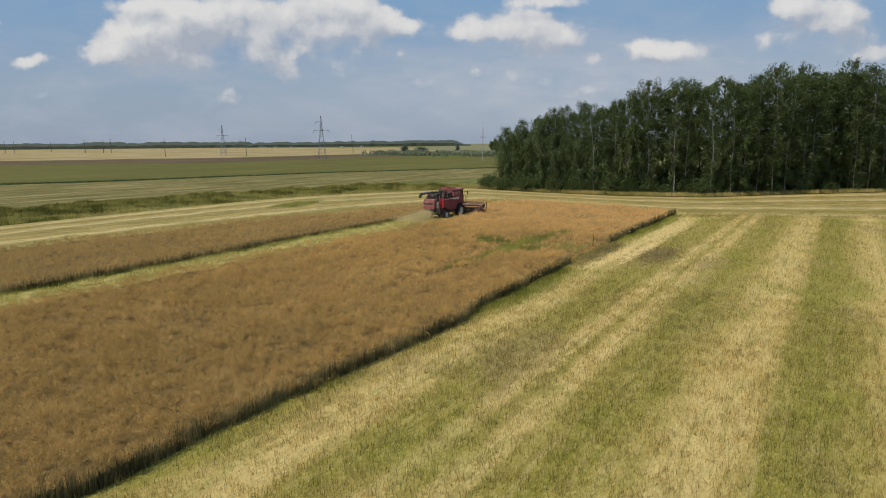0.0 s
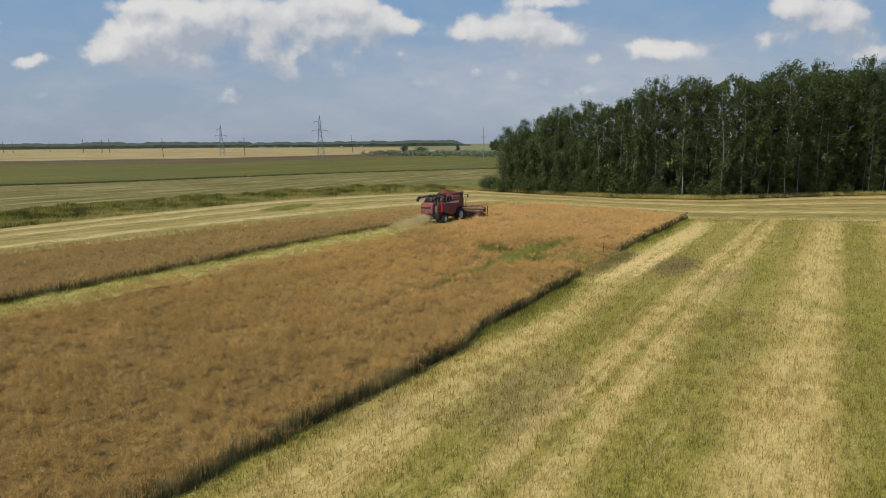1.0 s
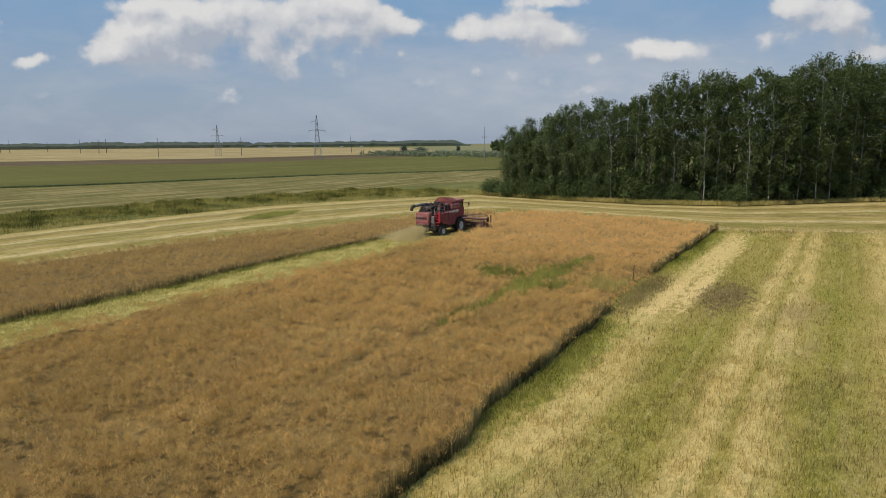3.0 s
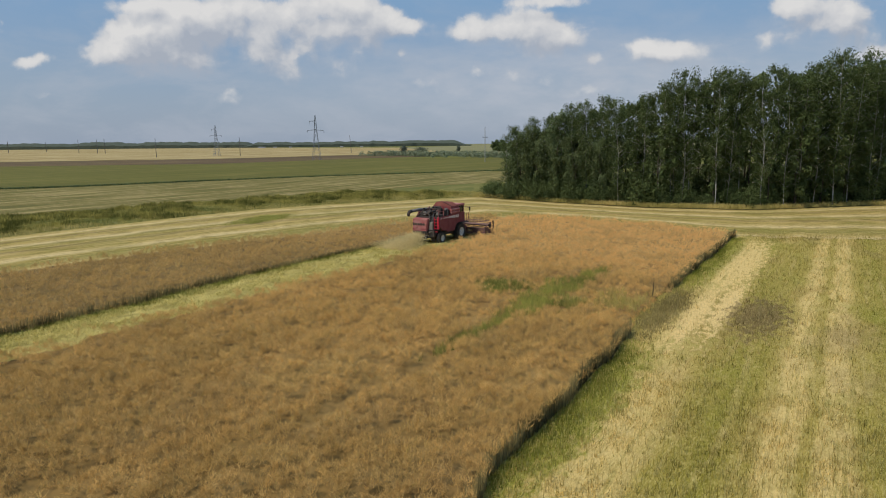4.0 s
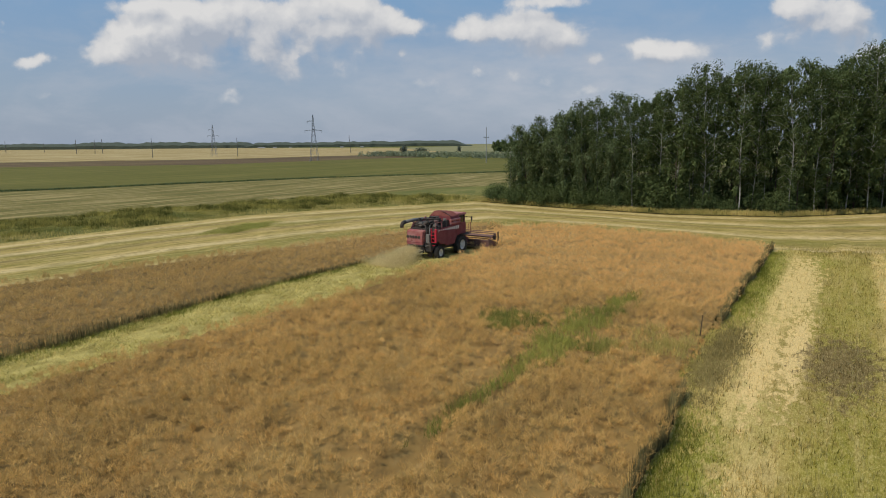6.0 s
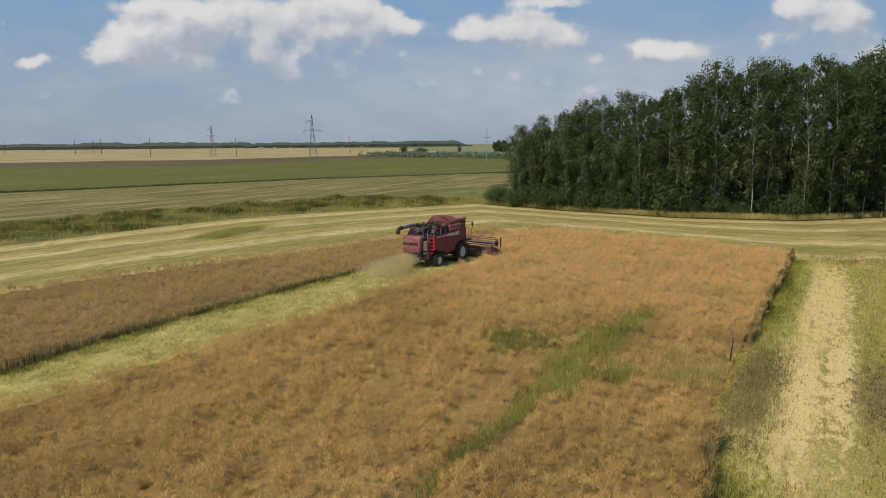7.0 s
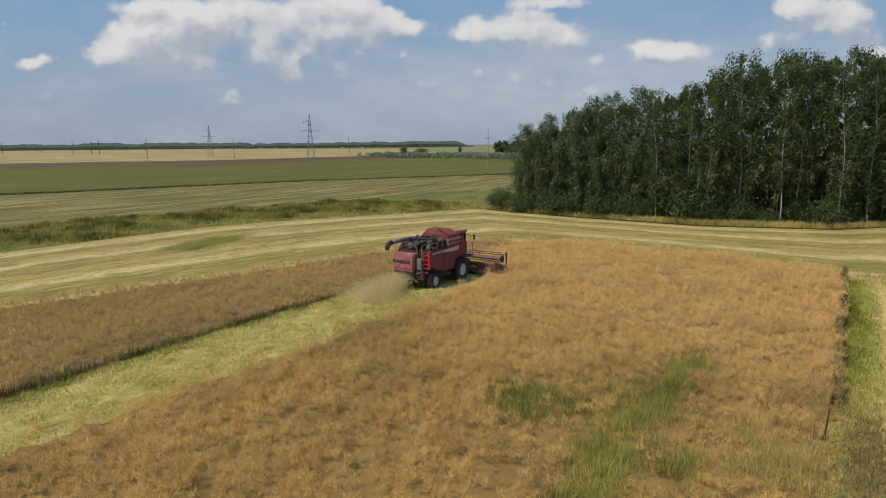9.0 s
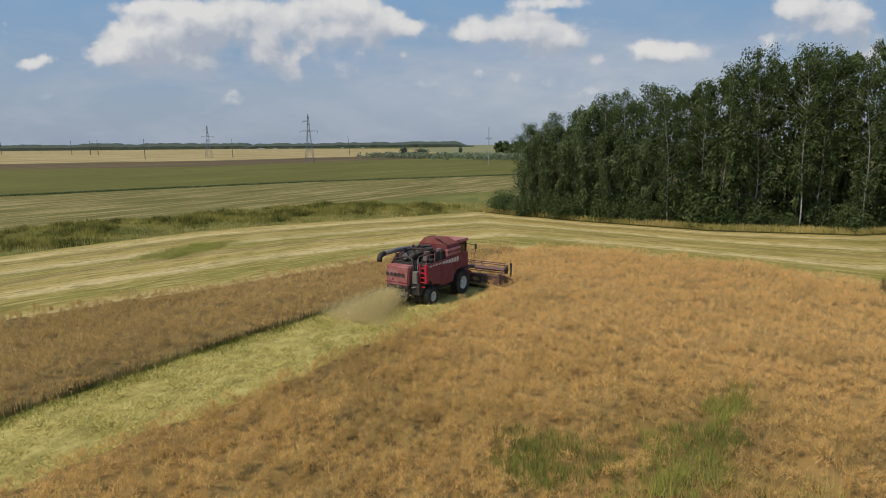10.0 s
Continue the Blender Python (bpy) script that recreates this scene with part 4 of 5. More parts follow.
x2, y2 = tufted(*scatter(-17.4, 22, 42, 88, 64), 0.28)
v = np.concatenate([short_stalks(x1, y1, 0.02, 0.10, 0.34, 0.015, 0.032, 0.32), short_stalks(x2, y2, 0.02, 0.12, 0.32, 0.02, 0.046, 0.35)])
stuff(sheet("stubble_stalks", v, tri_faces(v), M_STUBBLE_STALK), "short cut stalks standing in the mown field", "stubble")

y = RNG.uniform(4, 84, 34000)
x = right_rim(y) + 0.1 + np.abs(RNG.normal(0.35, 0.4, len(y))) * (0.4 + 1.2 * lattice_noise(y, y * 0, 5.0, 51))
lush = np.exp(-((y - 37) / 7) ** 4) + np.exp(-((y - 72) / 13) ** 4)
k = (0.35 * lattice_noise(y, y * 0 + 3, 3.0, 52) + 0.65 * lush + 0.3 * RNG.random(len(y)) > 0.5) & ((y < 46) | (y > 57))
v = short_stalks(x[k], y[k], 0.0, 0.10, 0.30, 0.015, 0.035)
y = RNG.uniform(0, 68, 24000)
x = lane_left(y) - 0.1 + np.abs(RNG.normal(0.25, 0.55, len(y)))
k = lattice_noise(y, y * 0 + 7, 5.0, 53) + 0.4 * RNG.random(len(y)) > 0.40
v = np.concatenate([v, short_stalks(x[k], y[k], 0.0, 0.15, 0.45, 0.02, 0.04)])
y = RNG.uniform(43, 61, 11000)
x = -17.2 + RNG.normal(0, 0.75, len(y))
k = np.hypot((x + 17.2) / 1.6, (y - 52.5) / 6.5) + 0.5 * (lattice_noise(x, y, 1.4, 54) - 0.5) < 0.35 + 0.9 * RNG.random(len(x))
w = short_stalks(x[k], y[k], 0.0, 0.10, 0.36, 0.02, 0.045, 0.8)
stuff(sheet("trampled_growth", w, tri_faces(w), M_TRAMPLED), "low trampled brown growth where the crop's edge is broken", "crop")
stuff(sheet("rim_grass", v, tri_faces(v), M_GRASS), "fresh green grass along the cut edge of the crop", "grass")

x, y = scatter(-46.2, -40, -5, 68, 190)
k = RNG.random(len(x)) < np.clip(2.2 * (lattice_noise(x, y, 0.8, 55) - 0.22), 0.1, 1)
x, y = x[k], y[k]
n = len(x)
v = blades(np.stack([x, y, 0.08 + 0.12 * RNG.random(n)], 1), RNG.uniform(0.10, 0.34, n), RNG.uniform(0.5, 1.6, n), RNG.random(n) * 6.28, RNG.uniform(0.015, 0.045, n))
stuff(sheet("loose_straw", v, tri_faces(v), M_STRAWBIT), "loose chopped straw lying in the lane", "straw")

# ---- verge growth ----
x, y = scatter(-112, -60, -5, 150, 22)
inner = np.interp(y, [p[1] for p in RIM_OUT[:8]], [p[0] for p in RIM_OUT[:8]])
outer = np.interp(y, [p[1] for p in VERGE_OUT], [p[0] for p in VERGE_OUT])
k = (x < inner - 0.3 * RNG.random(len(x))) & (x > outer) & (y < 118) & (RNG.random(len(x)) < 0.85)
x, y = x[k], y[k]
share = (np.interp(y, [p[1] for p in RIM_OUT[:8]], [p[0] for p in RIM_OUT[:8]]) - x) / 22
clump = lattice_noise(x, y, 3.4, 71) * 0.55 + lattice_noise(x, y, 1.2, 72) * 0.45
herb = np.clip(clump - 0.56 + 0.24 * np.exp(-((share - 0.70) / 0.30) ** 2), 0, 1)
k = (share > 0.2) | (RNG.random(len(x)) < 0.5)
for name, pick, low, gain, wide, mat_, label in (("verge_grass", k & (herb < 0.1), 0.22, 1.0, 0.09, M_VERGE_BLADE, "pale uneven grass on the verge"),
                                                  ("verge_herbs", k & (herb >= 0.06), 0.28, 2.4, 0.12, M_HERB, "dark tall herbs and nettles in clumps on the verge")):
    size = np.repeat(np.clip(low + gain * herb[pick], 0.15, 1.0), 3)
    px_, py_ = np.repeat(x[pick], 3), np.repeat(y[pick], 3)
    n = len(px_)
    v = blades(np.stack([px_ + RNG.normal(0, 0.18, n), py_ + RNG.normal(0, 0.18, n), np.zeros(n)], 1), size * RNG.uniform(0.5, 1.15, n), np.abs(RNG.normal(0.3, 0.35, n)), RNG.random(n) * 6.28, wide * RNG.uniform(0.5, 1.1, n))
    stuff(sheet(name, v, tri_faces(v), mat_), label, "grass" if name == "verge_grass" else "herbs")
x, y = scatter(-100, -62, 0, 124, 16)
k = (x < np.interp(y, [p[1] for p in RIM_OUT[:8]] + [124], [p[0] for p in RIM_OUT[:8]] + [-66]) + 0.5) & (x > np.interp(y, [0, 60, 90, 110, 124], [-92, -92, -86, -80, -80])) & (lattice_noise(x, y, 5.0, 74) + 0.004 * (y - 60) > 0.46)
v = short_stalks(x[k], y[k], 0.02, 0.2, 0.55, 0.04, 0.10, 0.4)
stuff(sheet("dry_verge_grass", v, tri_faces(v), M_DRYGRASS), "dry yellow grass on the near side of the verge", "grass")

x, y = scatter(-80, -69, 62, 80, 30)
k = 1 - np.hypot((x + 74.3 + 0.2 * (y - 71)) / 2.9, (y - 71) / 6.5) + 0.4 * (lattice_noise(x, y, 1.5, 73) - 0.5) > 0.5 * RNG.random(len(x))
v = short_stalks(np.repeat(x[k], 9) + RNG.normal(0, 0.25, 9 * k.sum()), np.repeat(y[k], 9) + RNG.normal(0, 0.5, 9 * k.sum()), 0.06, 0.06, 0.17, 0.04, 0.08, 0.5)
stuff(sheet("headland_grass", v, tri_faces(v), M_REGROWTH), "patch of fresh green grass on the headland", "grass")

# stalks that run over from the stubble into the headland
x, y = scatter(-14, 30, 84, 104, 26)
edge = np.interp(x, [p[0] for p in RIM_IN[9:]], [p[1] for p in RIM_IN[9:]])
k = np.abs(y - edge + RNG.normal(0, 1.0, len(x))) < 1.6 + 1.6 * lattice_noise(x, y, 2.0, 63)
v = short_stalks(x[k], y[k], 0.05, 0.12, 0.28, 0.025, 0.055, 0.35)
stuff(sheet("headland_stubble", v, tri_faces(v), M_STUBBLE_STALK), "short straw stalks where stubble meets headland", "stubble")

# dry grass along the forest's foot
bx, by = np.array([p[0] for p in RIM_OUT[7:]]), np.array([p[1] for p in RIM_OUT[7:]])
x = RNG.uniform(-67, 40, 26000)
y = np.interp(x, bx, by) + np.abs(RNG.normal(0.8, 1.2, len(x)))
v = short_stalks(x, y, 0.1, 0.3, 0.9, 0.05, 0.12, 0.25)
stuff(sheet("forest_edge_grass", v, tri_faces(v), M_DRYGRASS), "dry yellow grass along the forest's foot", "grass")

# dark ditch with low scrub across the meadow
line = np.array([(-215, -40), (-184, 70), (-170, 92), (-160, 121), (-145, 157.6), (-117, 202), (-100, 232)], float)
t = RNG.uniform(0, 6, 9000)
x, y = np.interp(t, np.arange(7), line[:, 0]) + RNG.normal(0, 0.45, 9000), np.interp(t, np.arange(7), line[:, 1]) + RNG.normal(0, 0.6, 9000)
v = blades(np.stack([x, y, np.zeros(9000)], 1), RNG.uniform(0.2, 0.7, 9000), np.abs(RNG.normal(0.2, 0.3, 9000)), RNG.random(9000) * 6.28, RNG.uniform(0.15, 0.4, 9000))
stuff(sheet("ditch_scrub", v, tri_faces(v), M_LEAF_PALE), "dark line of low scrub along a ditch", "scrub")


# ---- trees ----
def leaf_cloud(centres, spread, count, size, droop=0.4, rng=None):
    """Small four-cornered leaf sprays on the skin of round clumps, hanging and facing outwards."""
    rng = rng or RNG
    idx = rng.integers(0, len(centres), count)
    way = rng.normal(0, 1, (count, 3))
    way /= np.linalg.norm(way, axis=1, keepdims=True)
    r = np.asarray(spread)[idx] * 1.75 * rng.random(count) ** 0.4
    c = np.asarray(centres)[idx] + way * r[:, None] * np.array([0.85, 0.85, 0.9 + 0.8 * droop]) - np.array([0, 0, 0.5 * droop]) * r[:, None]
    face = way + rng.normal(0, 0.42, (count, 3)) + np.array([0, 0, 0.25])
    face /= np.linalg.norm(face, axis=1, keepdims=True)
    a = rng.normal(0, 0.6, (count, 3))
    a[:, 2] -= droop * 2
    a -= face * (a * face).sum(1, keepdims=True)
    a /= np.linalg.norm(a, axis=1, keepdims=True) + 1e-6
    b = np.cross(face, a)
    s = size * rng.uniform(0.6, 1.4, count)
    v = np.stack([c - a * s[:, None] * 0.5, c + b * s[:, None] * 0.30, c + a * s[:, None] * 0.75, c - b * s[:, None] * 0.30], 1)
    return v.reshape(-1, 3), np.arange(count * 4).reshape(-1, 4)


def tree(name, label, category, height, clear, radius, leaves, size, seed, bark, leaf, limbs=26, lean=0.02, trunk_r=0.10, full=0.5, group=""):
    """A tapered trunk with limbs and a loose crown; clear: height of the bare stem; full: where the crown is widest."""
    rng = np.random.default_rng(seed)
    top = empty(name, Matrix(), label, category, group)
    bend = rng.normal(0, lean, 2)
    stem = [Vector((bend[0] * z * (z / height) + 0.12 * math.sin(z * 0.5 + seed), bend[1] * z * (z / height) + 0.12 * math.cos(z * 0.43 + seed), z)) for z in np.linspace(0, height * 0.94, 9)]
    bm = bmesh.new()
    tube(bm, stem, list(np.linspace(trunk_r, trunk_r * 0.2, 9)), 7)
    part("trunk", bm, bark, top)
    bm = bmesh.new()
    centres, spread = [], []
    for k in range(limbs):
        h = clear + (height * 0.97 - clear) * (k + rng.random()) / limbs
        f = (h - clear) / (height - clear)
        reach = radius * (0.45 + 0.55 * math.sin(math.pi * min(1, max(0, f)) ** (0.6 + full))) * rng.uniform(0.6, 1.15)
        a = k * 2.4 + rng.normal(0, 0.4)
        s = np.interp(h, [p.z for p in stem], np.arange(9))
        base = stem[int(s)].lerp(stem[min(8, int(s) + 1)], s - int(s))
        out = Vector((math.cos(a), math.sin(a), 0))
        pts = [base, base + out * reach * 0.5 + Vector((0, 0, reach * 0.45)), base + out * reach + Vector((0, 0, reach * rng.uniform(0.15, 0.6)))]
        tube(bm, pts, [trunk_r * 0.42 * (1.15 - f), trunk_r * 0.28 * (1.15 - f), 0.02], 4, False)
        for q in (0.4, 0.6, 0.8, 1.0):
            p = pts[0].lerp(pts[1], q * 2) if q <= 0.5 else pts[1].lerp(pts[2], q * 2 - 1)
            centres.append(p)
            spread.append(0.24 + 0.085 * reach * rng.uniform(0.6, 1.5))
    for _ in range(4):
        centres.append(stem[-1] + Vector((0, 0, rng.uniform(-0.6, 0.3))))
        spread.append(0.4)
    tagged(part("branch_work", bm, bark, top), kind="stuff")
    v, f = leaf_cloud([tuple(c) for c in centres], spread, leaves, size, 0.9, rng)
    v[:, 2] = np.maximum(v[:, 2], 0.05)
    tagged(sheet("crown", v, f, leaf, top), kind="stuff")
    return top


def shrub(name, label, height, radius, leaves, size, seed, leaf, category="shrub"):
    rng = np.random.default_rng(seed)
    top = empty(name, Matrix(), label, category)
    bm = bmesh.new()
    centres, spread = [], []
    for k in range(16):
        a, r = k * 2.4, radius * math.sqrt((k + 0.5) / 16)
        h = height * (1 - 0.55 * (r / radius) ** 2) * rng.uniform(0.75, 1.0)
        tip = Vector((r * math.cos(a), r * math.sin(a), h))
        tube(bm, [Vector((0.15 * math.cos(a), 0.15 * math.sin(a), 0)), tip * 0.55 + Vector((0, 0, h * 0.1)), tip * 0.95], [0.05, 0.03, 0.01], 4, False)
        for q in (0.35, 0.65, 0.95):
            centres.append(tuple(tip * q))
            spread.append(0.12 * height + 0.12 * radius)
    tagged(part("stems", bm, M_DARKBARK, top), kind="stuff")
    v, f = leaf_cloud(centres, spread, leaves, size, 0.1, rng)
    v[:, 2] = np.maximum(v[:, 2], 0.04)
    tagged(sheet("crown", v, f, leaf, top), kind="stuff")
    return top


rng = np.random.default_rng(99)
KINDS = [dict(height=22, clear=2.6, radius=3.2, leaves=5200, size=0.225, limbs=48, full=0.5), dict(height=21, clear=3.4, radius=3.0, leaves=5200, size=0.225, limbs=44, full=0.3),
         dict(height=22.5, clear=2.2, radius=3.3, leaves=5200, size=0.225, limbs=48, full=0.6), dict(height=20.5, clear=1.6, radius=3.2, leaves=5200, size=0.225, limbs=48, full=0.7),
         dict(height=22, clear=4.6, radius=2.9, leaves=5200, size=0.225, limbs=42, full=0.2)]
edge_x, edge_y = [p[0] for p in RIM_OUT[7:]], [p[1] for p in RIM_OUT[7:]]


def forest_spots():
    """Places for birches: rows that follow the forest's edge, the front row first."""
    spots = []
    for row, (off, gap) in enumerate(((3.2, 2.7), (6.6, 3.0), (4.6, 3.6), (9.0, 3.4), (13, 3.6))):
        x = -61.0 + 0.6 * row
        while x < 44:
            px_ = x + rng.normal(0, 0.6)
            spots.append((px_ + 0.15 * off, float(np.interp(px_, edge_x, edge_y)) + off + rng.normal(0, 0.7), row))
            slope = 0.85 if px_ > -18 else 0.1
            x += gap / math.hypot(1, slope) * rng.uniform(0.8, 1.25)
    return spots


def wood_height(x):
    """The canopy falls off towards the forest's open end."""
    return float(np.interp(x, [-66, -60, -55, -48, -40, -30, -20, 0, 40], [0.40, 0.53, 0.63, 0.70, 0.79, 0.88, 0.96, 1.03, 1.08]))


masters = []
for j, kd in enumerate(KINDS):
    masters.append(tree("birch_tree", "tall birch with a pale stem and drooping dark green crown", "tree", seed=200 + j, bark=M_BARK, leaf=M_LEAF, group="birches of the forest", lean=0.035, trunk_r=0.088, **kd))
for j in range(2):
    masters.append(tree("forest_tree", "leafy tree deep in the dark forest", "tree", 20.5, 0.4, 3.5, 1300, 0.62, 220 + j, M_DARKBARK, M_LEAF, 18, 0.03, 0.16, 0.5, "trees deep in the forest"))
first = set()
for x, y, row in forest_spots():
    j = int(rng.integers(0, len(KINDS))) if row < 2 else len(KINDS) + int(rng.integers(0, 2))
    h = wood_height(x) * rng.uniform(0.92, 1.06) * (0.70 if row == 2 else 1.0)
    m = pose(x, y, 0.1, 0, 0, rng.uniform(0, 360)) @ Matrix.Diagonal((h * rng.uniform(0.9, 1.15), h * rng.uniform(0.9, 1.15), h, 1))
    if j not in first:
        first.add(j)
        masters[j].matrix_world = m
    else:
        c = copy_thing(masters[j], Matrix())
        c.matrix_world = m

# bushy trees and shrubs along the edge
aspen = tree("aspen_tree", "leafy grey-green aspen at the forest's edge", "tree", 14.0, 1.0, 3.6, 7500, 0.28, 301, M_DARKBARK, M_LEAF_PALE, 36, 0.02, 0.15, 0.9, "trees at the forest's edge")
spots = [(-59.5, 116.0, 0.55), (-57.0, 114.2, 0.80), (-53.5, 113.4, 0.9), (-49.5, 113.2, 0.98), (-46, 112.8, 0.84), (-42, 113.0, 0.7)]
for k, (x, y, s) in enumerate(spots):
    m = pose(x, y, 0.1, 0, 0, 70 * k) @ Matrix.Diagonal((s, s, s * (0.95 + 0.1 * (k % 2)), 1))
    ob = aspen if k == 0 else copy_thing(aspen, Matrix())
    ob.matrix_world = m
bush = shrub("willow_shrub", "dense rounded green willow shrub at the forest's foot", 4.2, 3.0, 3000, 0.27, 311, M_LEAF)
tagged(bush, group="shrubs along the forest")
shrubs = [(-64.5, 117.5, 0.75, 0.7), (-62, 114.6, 0.8, 0.75), (-58, 112.8, 0.8, 0.7), (-52.5, 112.3, 0.9, 0.85), (-46.5, 112.0, 0.8, 0.8), (-41.5, 112.0, 0.75, 0.7), (-35.3, 113.3, 1.35, 1.45),
          (-32.2, 113.0, 0.7, 0.6), (-20.0, 115.6, 0.75, 0.8), (-17.5, 118.6, 0.5, 0.5), (-26, 114.6, 0.5, 0.45), (-10, 125.5, 0.6, 0.6), (-2, 133, 0.7, 0.6), (6, 140, 0.6, 0.7),
          (-55, 113.6, 0.8, 1.0), (-49.3, 112.8, 0.9, 1.1), (-44, 113.2, 0.9, 1.2), (-38.6, 113.6, 0.8, 1.1), (-29, 114.4, 0.7, 0.8), (-23, 116.6, 0.7, 0.9), (-14.5, 121.8, 0.6, 0.8), (-6, 129.6, 0.7, 0.9), (2.5, 137, 0.6, 0.9), (13, 145, 0.8, 0.9), (21, 150, 0.8, 0.9)]
for k, (x, y, s, sz) in enumerate(shrubs):
    m = pose(x, y, 0.1, 0, 0, 47 * k) @ Matrix.Diagonal((s, s, sz, 1))
    ob = bush if k == 0 else copy_thing(bush, Matrix())
    ob.matrix_world = m

thicket = shrub("thicket_bush", "dark dense undergrowth bush between the stems", 4.6, 2.6, 900, 0.5, 317, M_LEAF)
tagged(thicket, group="undergrowth of the forest")
k, x = 0, -58.0
while x < 42:
    m = pose(x, float(np.interp(x, edge_x, edge_y)) + 9.5 + 1.5 * math.sin(3 * x), 0.1, 0, 0, 53 * k) @ Matrix.Diagonal((1.0, 1.0, 0.9 + 0.25 * math.sin(1.7 * x), 1))
    ob = thicket if k == 0 else copy_thing(thicket, Matrix())
    ob.matrix_world = m
    k, x = k + 1, x + (3.4 if x < -18 else 2.4)

# lone far bushes and the scrub belt
lone = shrub("lone_tree", "small dark tree standing alone in the fields", 9.5, 3.2, 900, 0.9, 321, M_HAZY_LEAF, "tree")
tagged(lone, group="lone trees in the fields")
for k, (x, y, s, w) in enumerate([(-360, 485, 1.0, 1.0), (-352, 502, 0.68, 1.9), (-392, 635, 0.8, 0.7)]):
    m = pose(x, y, 0.05, 0, 0, 60 * k) @ Matrix.Diagonal((w, w, s, 1))
    ob = lone if k == 0 else copy_thing(lone, Matrix())
    ob.matrix_world = m
n = 900
cx = RNG.uniform(0, 1, n)
cent = np.stack([-345 + 205 * cx + RNG.normal(0, 6, n), 430 - 60 * cx + RNG.normal(0, 13, n), RNG.uniform(0.4, 3.0, n)], 1)
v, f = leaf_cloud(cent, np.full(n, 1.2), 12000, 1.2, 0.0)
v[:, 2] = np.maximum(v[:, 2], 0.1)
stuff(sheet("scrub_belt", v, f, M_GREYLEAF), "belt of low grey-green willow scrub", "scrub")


def far_wood(name, x0, y0, x1, y1, height, thick_, label, seed, step=9.0):
    """A distant belt of trees: a long lumpy mass with a ragged crown line."""
    run = math.hypot(x1 - x0, y1 - y0)
    n_ = int(run / step)
    ux, uy = (x1 - x0) / run, (y1 - y0) / run
    rows = []
    for side, up in ((-1.0, 0.0), (-1.05, 0.35), (-0.95, 0.7), (-0.6, 0.95), (0.2, 1.0), (1.0, 0.5), (1.0, 0.0)):
        d = np.linspace(0, run, n_)
        lump = lattice_noise(d, d * 0 + seed, 70.0, seed) * 0.3 + lattice_noise(d, d * 0 + 9 * up, 14.0, seed + 1) * 0.25 + 0.62
        lump *= np.clip(np.minimum(d, run - d) / 60, 0.25, 1)
        push = side * thick_ + 6 * (lattice_noise(d, d * 0 + 5 * up, 18.0, seed + 2) - 0.5)
        rows.append(np.stack([x0 + ux * d + uy * push, y0 + uy * d - ux * push, height * up * lump], 1))
    v_ = np.stack(rows, 1).reshape(-1, 3)
    k_ = len(rows)
    i_ = np.arange(n_ - 1)[:, None] * k_ + np.arange(k_ - 1)[None]
    f_ = np.stack([i_, i_ + k_, i_ + k_ + 1, i_ + 1], 2).reshape(-1, 4)
    # haze sits in the belt's leaf colour
    return stuff(sheet(name, v_, f_, M_HAZY_LEAF), label, "woodland")


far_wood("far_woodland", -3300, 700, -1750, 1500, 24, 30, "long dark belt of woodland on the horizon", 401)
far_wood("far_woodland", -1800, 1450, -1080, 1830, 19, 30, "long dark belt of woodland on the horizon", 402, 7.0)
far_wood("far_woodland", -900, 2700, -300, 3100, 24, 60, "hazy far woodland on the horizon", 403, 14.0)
cent = np.stack([RNG.uniform(-337, -290, 90), RNG.uniform(610, 640, 90), RNG.uniform(1.0, 11.0, 90)], 1)
v, f = leaf_cloud(cent, np.full(90, 1.7), 7000, 1.7, 0.0)
v[:, 2] = np.maximum(v[:, 2], 0.1)
stuff(sheet("copse", v, f, M_LEAF), "dark copse behind the forest's end", "woodland")

# ---- power lines ----
def pylon(m, height, label):
    top = empty("lattice_pylon", m, label, "pylon", "lattice pylons")
    w = height * 0.085
    lv = [0.0, 0.18, 0.34, 0.48, 0.60, 0.72, 0.84, 1.0]
    half = [w, w * 0.82, w * 0.66, w * 0.5, w * 0.36, w * 0.26, w * 0.2, w * 0.05]
    corner = lambda i, sx, sy: Vector((sx * half[i], sy * half[i], lv[i] * height))
    signs = ((1, 1), (-1, 1), (-1, -1), (1, -1))
    for sx, sy in signs:
        bm = bmesh.new()
        tube(bm, [corner(i, sx, sy) for i in range(8)], 0.11, 4)
        part("leg", bm, M_LATTICE, top)
    bm = bmesh.new()
    for i in range(7):
        for k in range(4):
            a, b = signs[k], signs[(k + 1) % 4]
            tube(bm, [corner(i, *a), corner(i + 1, *b)], 0.05, 4)
            tube(bm, [corner(i, *b), corner(i + 1, *a)], 0.05, 4)
    part("bracing", bm, M_LATTICE, top)
    for h, reach in ((0.66, 0.19), (0.86, 0.13)):
        for s in (-1, 1):
            if h > 0.8 and s > 0:
                continue
            bm = bmesh.new()
            tube(bm, [(0, 0, h * height + 0.6), (s * reach * height, 0, h * height)], 0.1, 4)
            tube(bm, [(0, 0.3, h * height - 0.2), (s * reach * height, 0, h * height)], 0.1, 4)
            tube(bm, [(0, -0.3, h * height - 0.2), (s * reach * height, 0, h * height)], 0.1, 4)
            tube(bm, [(s * reach * height * 0.97, 0, h * height), (s * reach * height * 0.97, 0, h * height - 1.3)], 0.12, 5)
            part("crossarm", bm, M_LATTICE, top)
    return top


pylon(pose(-284, 293, 0.06, 0, 0, 33), 27.7, "grey steel lattice pylon on the field's edge")
pylon(pose(-478, 365, 0.2, 0, 0, 33), 27.5, "grey steel lattice pylon far across the grain")


